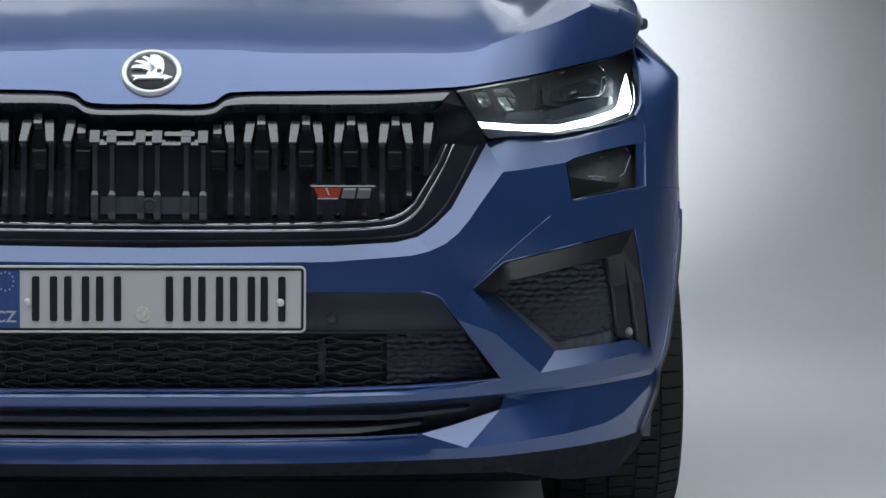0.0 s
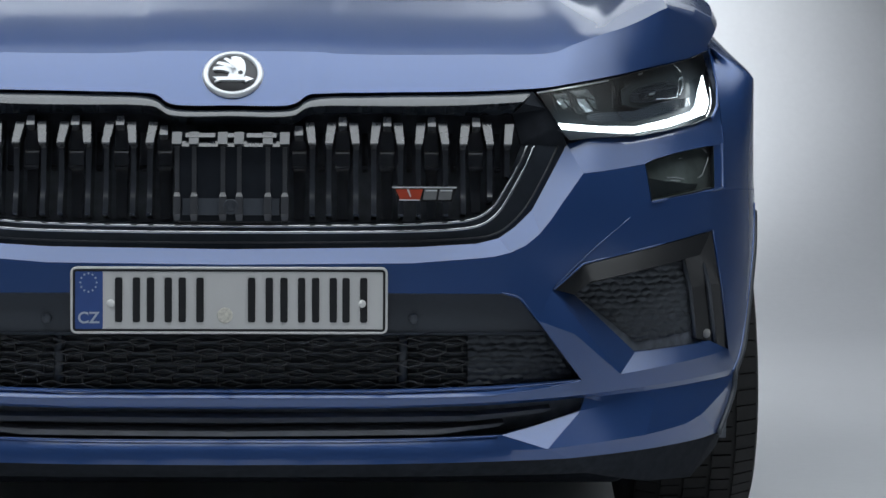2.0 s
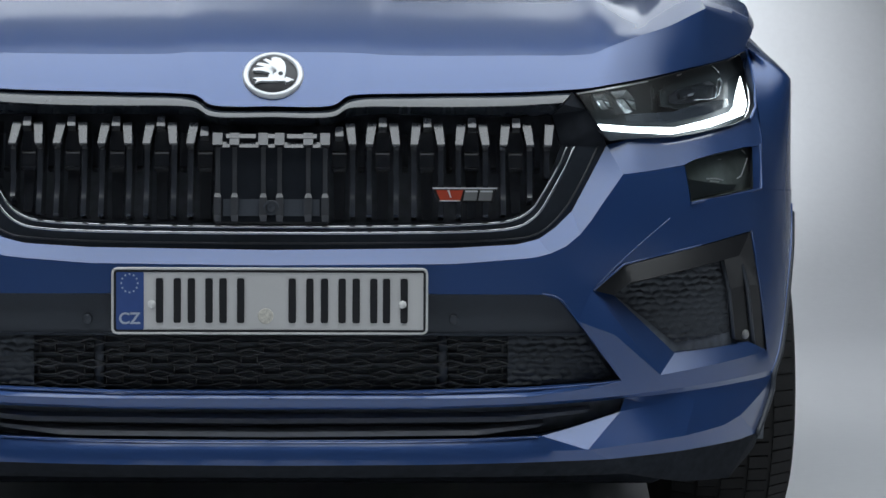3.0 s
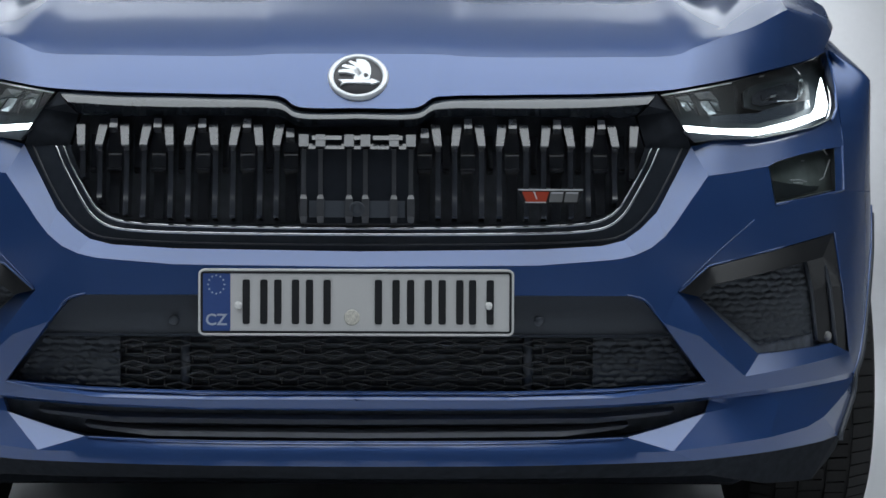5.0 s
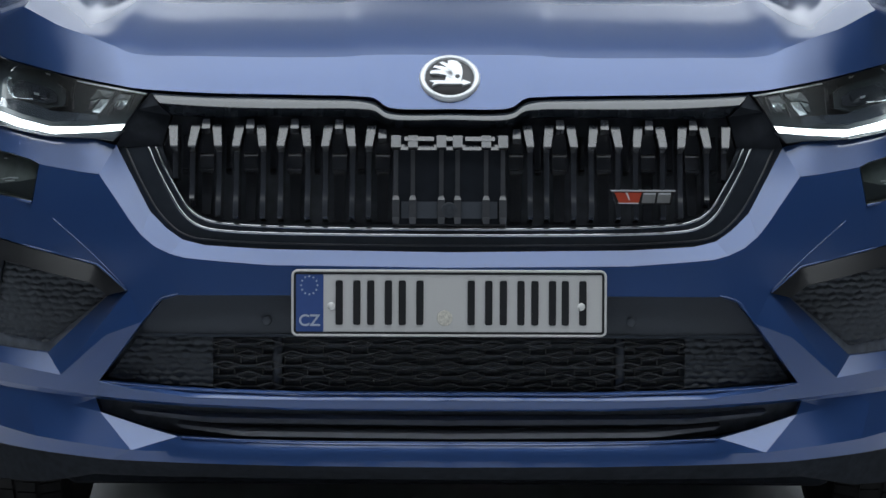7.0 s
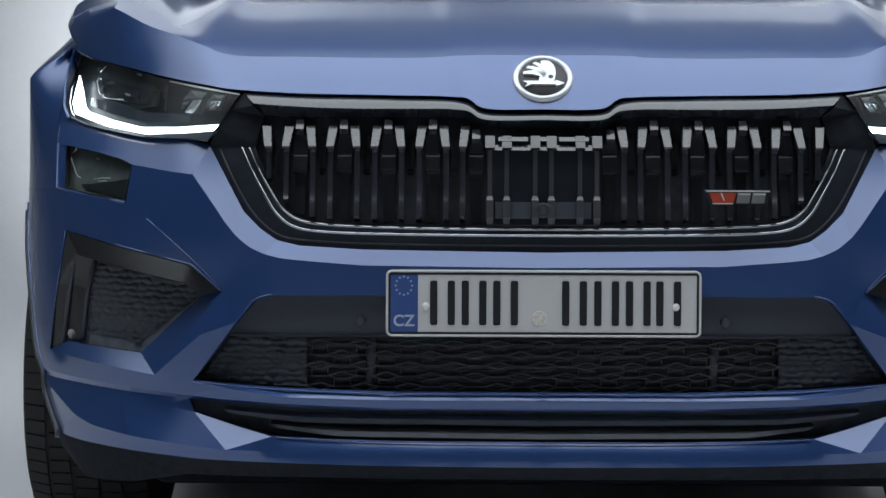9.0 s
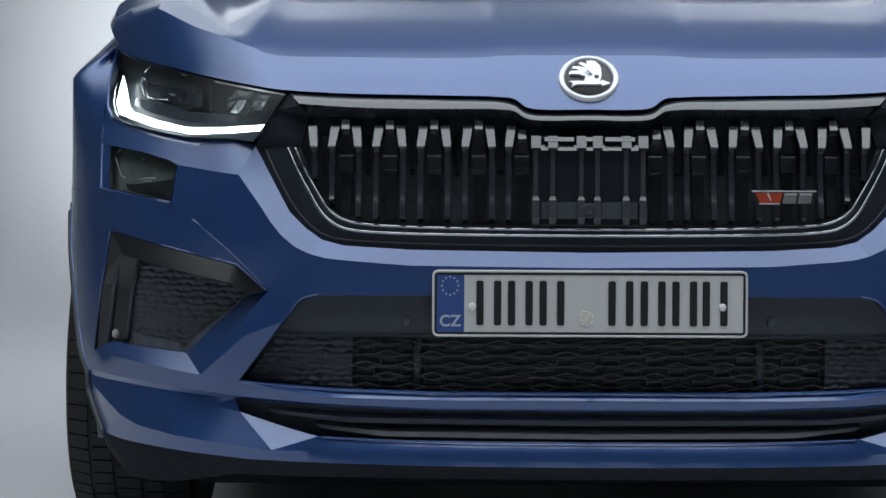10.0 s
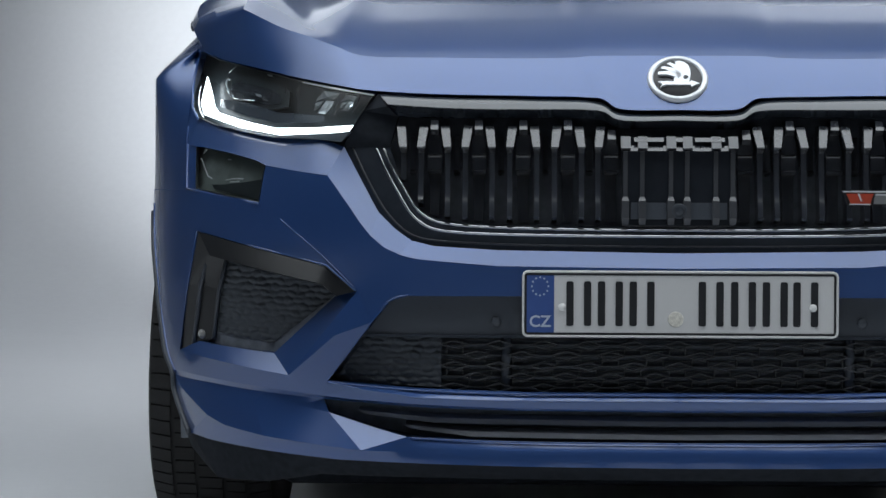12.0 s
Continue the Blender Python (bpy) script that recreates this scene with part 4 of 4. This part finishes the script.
# ---- lower grille ----
def lower_grille():
    g = part("lower_grille", shell({"a": (0, .5055), "b": (.450, .504), "c": (.478, .4955), "d": (.501, .470), "e": (.5235, .438), "f": (0, .440)}, ["a b c d e f"], 0.02, 0, 0.02, shift=0.020), SATIN, car, "black lower grille with diamond lattice")
    part("back", shell({"a": (0, .445), "b": (.53, .445), "c": (.590, .355), "d": (0, .338)}, ["a b c d"], 0.04, 0, 0, shift=0.060), VOID, g)
    part("sill", shell({"a": (0, .4415, .014), "b": (.525, .4395, .014), "c": (.527, .4345, .024), "d": (0, .4365, .024)}, ["a b c d"], 0.02, 0, 0.02), SATIN, g)
    # wire diamonds in offset rows
    bm = bmesh.new()
    px, pz, rows = 0.0745, 0.0195, 5

    def wire(x0, z0, x1, z1, w=0.0009, deep=.034):
        if max(abs(x0), abs(x1)) > 0.402:
            return
        d = Vector((x1 - x0, 0, z1 - z0))
        n = Vector((-d.z, 0, d.x)).normalized() * w
        a, b = skin(x0, z0, deep), skin(x1, z1, deep)
        q = [bm.verts.new(p) for p in (a + n, b + n, b - n, a - n)]
        r = [bm.verts.new(p + Vector((0, .014, 0))) for p in (a + n, b + n, b - n, a - n)]
        bm.faces.new(q)
        for i in range(4):
            bm.faces.new((q[i], r[i], r[(i + 1) % 4], q[(i + 1) % 4]))

    for r in range(rows):
        z = 0.423 - 0.0178 * r
        for k in range(-6, 7):
            x = k * px + (px / 2 if r % 2 else 0)
            hw, hz = 0.0235, 0.0068
            for ax, az, bx, bz in ((-hw, 0, 0, hz), (0, hz, hw, 0), (hw, 0, 0, -hz), (0, -hz, -hw, 0)):
                wire(x + ax, z + az, x + bx, z + bz)
            wire(x + hw, z, x + px - hw, z, .0006, .040)
            if r < rows - 1:
                wire(x + hw * .55, z - hz * .6, x + px / 2 - hw, z - 0.0178, .0006, .040)
                wire(x - hw * .55, z - hz * .6, x - px / 2 + hw, z - 0.0178, .0006, .040)
    for k in range(10):
        for i in range(-16, 16):
            wire(i * .025, .431 - .0088 * k, i * .025 + .025, .431 - .0088 * k, .0007, .054)
    bmesh.ops.recalc_face_normals(bm, faces=bm.faces[:])
    part("lattice", bm, RIB, g, "fine black diamond lattice", flat=True)
    for side in (1, -1):
        part("pad_mesh", pads([(.395, .434), (.524, .434), (.578, .362), (.541, .358), (.395, .350)], 0.038, 0.020, 0.0108, side, 7 + side), MATTE, g, "closed cushioned mesh")
        part("strut", tube([skin(side * .286, z, .045) for z in (.435, .40, .347)], 0.009, 8), SATIN, g)
        bm = lathe([(0, .004), (.006, .004), (.0085, .002), (.0085, -.004)], 24)
        bm.transform(Matrix.Translation(skin(side * .303, .463, .018)) @ pose(0, 0, 0, 90, 0, 0))
        part("parking_sensor", bm, SATIN, g, "round black parking sensor")


lower_grille()


for off, line in ((0, [(.450, .5065), (.480, .498), (.5035, .4715), (.5865, .362)]), (0, [(.5865, .3600), (.541, .3545), (.427, .3475), (.259, .3435), (0, .3435)]),
                  (-.0045, [(.587, .3580), (.541, .3500), (.455, .3385), (.408, .3350), (.259, .3325), (0, .3325)]), (-.001, [(.445, .2685), (.35, .2655), (.20, .2635), (0, .2630)])):
    half = [skin(x, z, off) for x, z in line]
    for sg in (1, -1):
        part("edge_bead", tube([Vector((sg * p.x, p.y, p.z)) for p in spline(half, 40)], 0.0016, 8), PAINT, bpy.data.objects["lower_grille"], "blue rounded edge")


# slot in the lower lip with two black blades
def lip_slot():
    slot = part("lip_slot", shell({"a": (0, .316), "b": (.315, .318), "c": (.503, .325), "d": (.598, .329), "e": (.59, .303), "f": (.503, .279), "g": (.409, .264), "h": (.222, .260), "i": (0, .260)}, ["a b c d e f g h i"], 0.03, 0, 0, shift=0.06), VOID, car, "black slot in lip with two blades")
    for z, x1, off in ((.298, .535, .016), (.276, .455, .012)):
        part("blade", shell({"a": (0, z + .006, .024), "b": (x1 * .75, z + .008, .024), "c": (x1, z + .016, .032), "d": (x1, z + .012, .014), "e": (x1 * .75, z + .003, .004), "f": (0, z, .004),
                             "g": (x1 * .98, z + .006, .012), "h": (x1 * .75, z - .005, 0), "i": (0, z - .008, 0)}, ["a b e f", "b c d e", "f e h i", "e d g h"], 0.02, 0, 0.02, shift=off), BLADE, slot)


lip_slot()


# ---- number plate ----
def slab(x0, x1, z0, z1, y0, y1, radius, seg=5):
    """A thin upright plate with rounded corners."""
    bm = bmesh.new()
    loop = []
    for cx, cz, a0 in ((x1 - radius, z1 - radius, 0), (x0 + radius, z1 - radius, 90), (x0 + radius, z0 + radius, 180), (x1 - radius, z0 + radius, 270)):
        loop += [(cx + radius * math.cos(radians(a0 + 90 * k / seg)), cz + radius * math.sin(radians(a0 + 90 * k / seg))) for k in range(seg + 1)]
    f = [bm.verts.new((x, y0, z)) for x, z in loop]
    b = [bm.verts.new((x, y1, z)) for x, z in loop]
    bm.faces.new(f)
    bm.faces.new(b[::-1])
    for i in range(len(f)):
        j = (i + 1) % len(f)
        bm.faces.new((f[i], b[i], b[j], f[j]))
    bmesh.ops.recalc_face_normals(bm, faces=bm.faces[:])
    return bm


def number_plate():
    z0, z1 = 0.4395, 0.5495
    plate = part("number_plate", slab(-.260, .260, z0, z1, .000, .012, .010), WHITE, car, "white number plate with blue band and dark bars", flat=True)
    # raised rim
    bm = bmesh.new()
    rings = []
    for inset, y in ((0, .001), (0, -.0015), (.0025, -.002), (.004, -.0005)):
        r, loop = .010 - inset * .6, []
        for cx, cz, a0 in ((.26 - .010, z1 - .010, 0), (-.26 + .010, z1 - .010, 90), (-.26 + .010, z0 + .010, 180), (.26 - .010, z0 + .010, 270)):
            loop += [bm.verts.new((cx + (.010 - inset) * math.cos(radians(a0 + 15 * k)), y, cz + (.010 - inset) * math.sin(radians(a0 + 15 * k)))) for k in range(7)]
        rings.append(loop)
    for p, q in zip(rings, rings[1:]):
        for i in range(len(p)):
            j = (i + 1) % len(p)
            bm.faces.new((p[i], p[j], q[j], q[i]))
    bmesh.ops.recalc_face_normals(bm, faces=bm.faces[:])
    part("rim", bm, WHITE, plate)
    bm = bmesh.new()
    rings = []
    for inset in (.0040, .0078):
        loop = []
        for cx, cz, a0 in ((.26 - .010, z1 - .010, 0), (-.26 + .010, z1 - .010, 90), (-.26 + .010, z0 + .010, 180), (.26 - .010, z0 + .010, 270)):
            loop += [bm.verts.new((cx + (.010 - inset) * math.cos(radians(a0 + 15 * k)), -.0009, cz + (.010 - inset) * math.sin(radians(a0 + 15 * k)))) for k in range(7)]
        rings.append(loop)
    for i in range(len(rings[0])):
        j = (i + 1) % len(rings[0])
        bm.faces.new((rings[0][i], rings[0][j], rings[1][j], rings[1][i]))
    part("border_line", bm, PLATEBLACK, plate, "thin dark border line", flat=True)
    band = part("blue_band", slab(-.2535, -.207, z0 + .0065, z1 - .0065, -.0006, .001, .004), PLATEBLUE, plate, "blue country band", flat=True)
    for k in range(12):
        a = radians(30 * k)
        bm = lathe([(0, .0004), (.0017, .0004), (.0017, -.0004)], 6)
        bm.transform(Matrix.Translation((-.2303 + .0135 * math.cos(a), -.0008, .5235 + .0150 * math.sin(a))) @ pose(0, 0, 0, 90, 0, 0))
        part("star", bm, PALE, band, flat=True)
    text = bpy.data.curves.new("country_code", "FONT")
    text.body, text.size, text.align_x, text.extrude, text.offset = "CZ", 0.0262, "CENTER", 0.0002, 0.0005
    text.materials.append(PALE)
    ob = new("country_code", text)
    ob.matrix_world = pose(-.2303, -.0010, .4570, 90, 0, 0)
    ob.parent = band
    # the registration as plain bars: two uprights to a character
    for xc in (-.1665, -.1145, -.0625, .0510, .1040, .1560, .2060):
        for sx in (-1, 1):
            bm = slab(xc + sx * .0145 - .0060, xc + sx * .0145 + .0060, .4585, .5320, -.0018, .001, .003, 3)
            part("bar", bm, PLATEBLACK, plate, flat=True)
    bm = lathe([(0, .001), (.012, .001), (.013, -.0005)], 24)
    bm.transform(Matrix.Translation((-.007, -.0008, .4700)) @ pose(0, 0, 0, 90, 0, 0))
    part("sticker", bm, mat("sticker_pale", (0.62, 0.60, 0.54), 0.4, spread=0.2, spread_scale=200, grain=0.2, grain_scale=600), plate, "pale round sticker", flat=True)
    for x in (-.194, .218):
        bm = lathe([(0, .004), (.004, .0035), (.0065, .001), (.0065, -.001)], 20)
        bm.transform(Matrix.Translation((x, -.001, .4895)) @ pose(0, 0, 0, 90, 0, 0))
        part("screw_cap", bm, SCREW, plate, "white screw cap")


number_plate()


# ---- wheels ----
def wheel(x, y, side, camber=0.0):
    bm = lathe([(.235, -.105), (.295, -.122), (.335, -.119), (.352, -.104), (.358, -.07), (.360, 0), (.358, .07), (.352, .104), (.335, .119), (.295, .122), (.235, .105)], 96)
    place = Matrix.Translation((side * x, y, AXLE_Z)) @ pose(0, 0, 0, 0, (90 + camber) * side, 0)
    bm.transform(place)
    w = shade(part("tyre", bm, RUBBER, None), 40)
    holder = new("wheel")
    holder.parent = car
    w.parent = holder
    # tread: shoulder blocks and ribs with grooves between
    bm = bmesh.new()
    for k in range(72):
        a0, a1 = 2 * math.pi * (k + .06) / 72, 2 * math.pi * (k + .94) / 72
        for h0, h1, r0, r1, shift in ((.074, .113, .362, .352, 0), (-.113, -.074, .352, .362, .5), (.030, .066, .364, .364, .3), (-.066, -.030, .364, .364, .7), (-.022, .022, .365, .365, 0)):
            d = shift * 2 * math.pi / 72
            q = [bm.verts.new((r * math.cos(a + d), r * math.sin(a + d), h)) for a, h, r in ((a0, h0, r0 if h0 < 0 else r0), (a1, h0, r0), (a1, h1, r1), (a0, h1, r1))]
            p = [bm.verts.new((v.co.x * .97, v.co.y * .97, v.co.z)) for v in q]
            bm.faces.new(q)
            for i in range(4):
                bm.faces.new((q[i], p[i], p[(i + 1) % 4], q[(i + 1) % 4]))
    bmesh.ops.recalc_face_normals(bm, faces=bm.faces[:])
    bm.transform(place)
    part("tread", bm, RUBBER, w, flat=True)
    bm = lathe([(.0, .05), (.05, .055), (.07, .05), (.08, .03), (.20, .05), (.225, .10), (.238, .105), (.238, -.10)], 60)
    bm.transform(place)
    part("rim", bm, ALLOY, holder, "dark alloy rim")


for side in (1, -1):
    wheel(0.851, AXLE_Y, side, -2.2)
    wheel(0.830, AXLE_Y + 2.79, side)


# ---- the rest of the body behind the nose ----
def body():
    """Sides, cabin and tail as one lofted shell from the fenders back."""
    secs = [  # y, half width at sill, waist, shoulder z, roof half width, roof z
        (1.32, .955, .955, 1.00, .80, 1.05), (1.62, .955, .955, 1.02, .72, 1.28), (2.05, .955, .955, 1.03, .66, 1.62), (2.7, .955, .955, 1.04, .64, 1.68),
        (3.5, .955, .955, 1.05, .62, 1.67), (4.2, .94, .94, 1.06, .58, 1.58), (4.55, .90, .90, 1.04, .62, 1.25), (4.68, .84, .84, .98, .60, 1.02)]
    bm = bmesh.new()
    cols = []
    for y, sill, waist, sh, rw, rz in secs:
        half = [(sill - .03, .25), (sill, .32), (sill, .55), (waist, .80), (waist - .02, sh - .06), (waist - .07, sh), (rw + .03, rz - .06), (rw - .05, rz), (0, rz + .02)]
        cols.append([bm.verts.new((x, y, z)) for x, z in half] + [bm.verts.new((-x, y, z)) for x, z in half[-2::-1]])
    for p, q in zip(cols, cols[1:]):
        for k in range(len(p) - 1):
            bm.faces.new((p[k], p[k + 1], q[k + 1], q[k]))
    bm.faces.new(cols[-1])
    bmesh.ops.recalc_face_normals(bm, faces=bm.faces[:])
    # open the rear arches
    gone = [v for v in bm.verts if v.co.z < .5 and 3.4 < v.co.y < 4.0]
    for v in gone:
        v.co.z = max(v.co.z, .70)
    fine(bm, 0.25)
    shade(part("body_shell", bm, PAINT, car, "blue body sides and roof"), 30)
    bm = bmesh.new()
    lo = [bm.verts.new((x, 1.20 - .10 * (x / .8) ** 2, 1.125)) for x in (-.80, -.4, 0, .4, .80)]
    hi = [bm.verts.new((x * .80, 2.02, 1.635)) for x in (-.80, -.4, 0, .4, .80)]
    for k in range(4):
        bm.faces.new((lo[k], lo[k + 1], hi[k + 1], hi[k]))
    part("windscreen", bm, GLASS, car, "dark windscreen")
    bm = bmesh.new()
    box(bm, (-.70, .42, .142), (.70, 4.4, .34))
    rounded(bm, .02)
    part("underbody", bm, SKIRTMAT, car, flat=True)
    for side in (1, -1):
        bm = bmesh.new()
        box(bm, (side * .82 - .10, 1.36, .18), (side * .82 + .10, 3.30, .36))
        rounded(bm, .03)
        part("side_sill", bm, SKIRTMAT, car, "dark plastic side sill", flat=True)
    bm = bmesh.new()
    box(bm, (-.80, .60, .45), (.80, 1.30, .84))
    part("engine_bay", bm, VOID, car, flat=True)
    for side in (1, -1):
        for y0, y1, y2, y3 in ((1.62, 2.48, 2.12, 2.46), (2.56, 3.42, 2.56, 3.40), (3.50, 4.20, 3.50, 3.98)):
            bm = bmesh.new()
            q = [bm.verts.new(p) for p in ((side * .885, y0, 1.06), (side * .885, y1, 1.07), (side * .695, y3, 1.56), (side * .695, y2, 1.56))]
            bm.faces.new(q)
            made = bmesh.ops.extrude_face_region(bm, geom=bm.faces[:])["geom"]
            for v in made:
                if isinstance(v, bmesh.types.BMVert):
                    v.co.x += side * 0.012
            bmesh.ops.recalc_face_normals(bm, faces=bm.faces[:])
            part("side_window", bm, GLASS, car, "dark side window", flat=True)
        bm = bmesh.new()
        bmesh.ops.create_cube(bm, size=1)
        bmesh.ops.bevel(bm, geom=bm.edges[:], offset=.18, segments=3, affect="EDGES", profile=.6)
        bm.transform(pose(side * 1.085, 1.56, 1.215) @ Matrix.Diagonal((.21, .12, .15, 1)))
        m = part("door_mirror", bm, GLOSS, car, "black door mirror")
        bm = bmesh.new()
        bmesh.ops.create_cube(bm, size=1)
        bm.transform(pose(side * .980, 1.57, 1.056, 0, 0, 0) @ Matrix.Diagonal((.088, .05, .026, 1)))
        rounded(bm, .008)
        part("mirror_foot", bm, SATIN, m)


body()
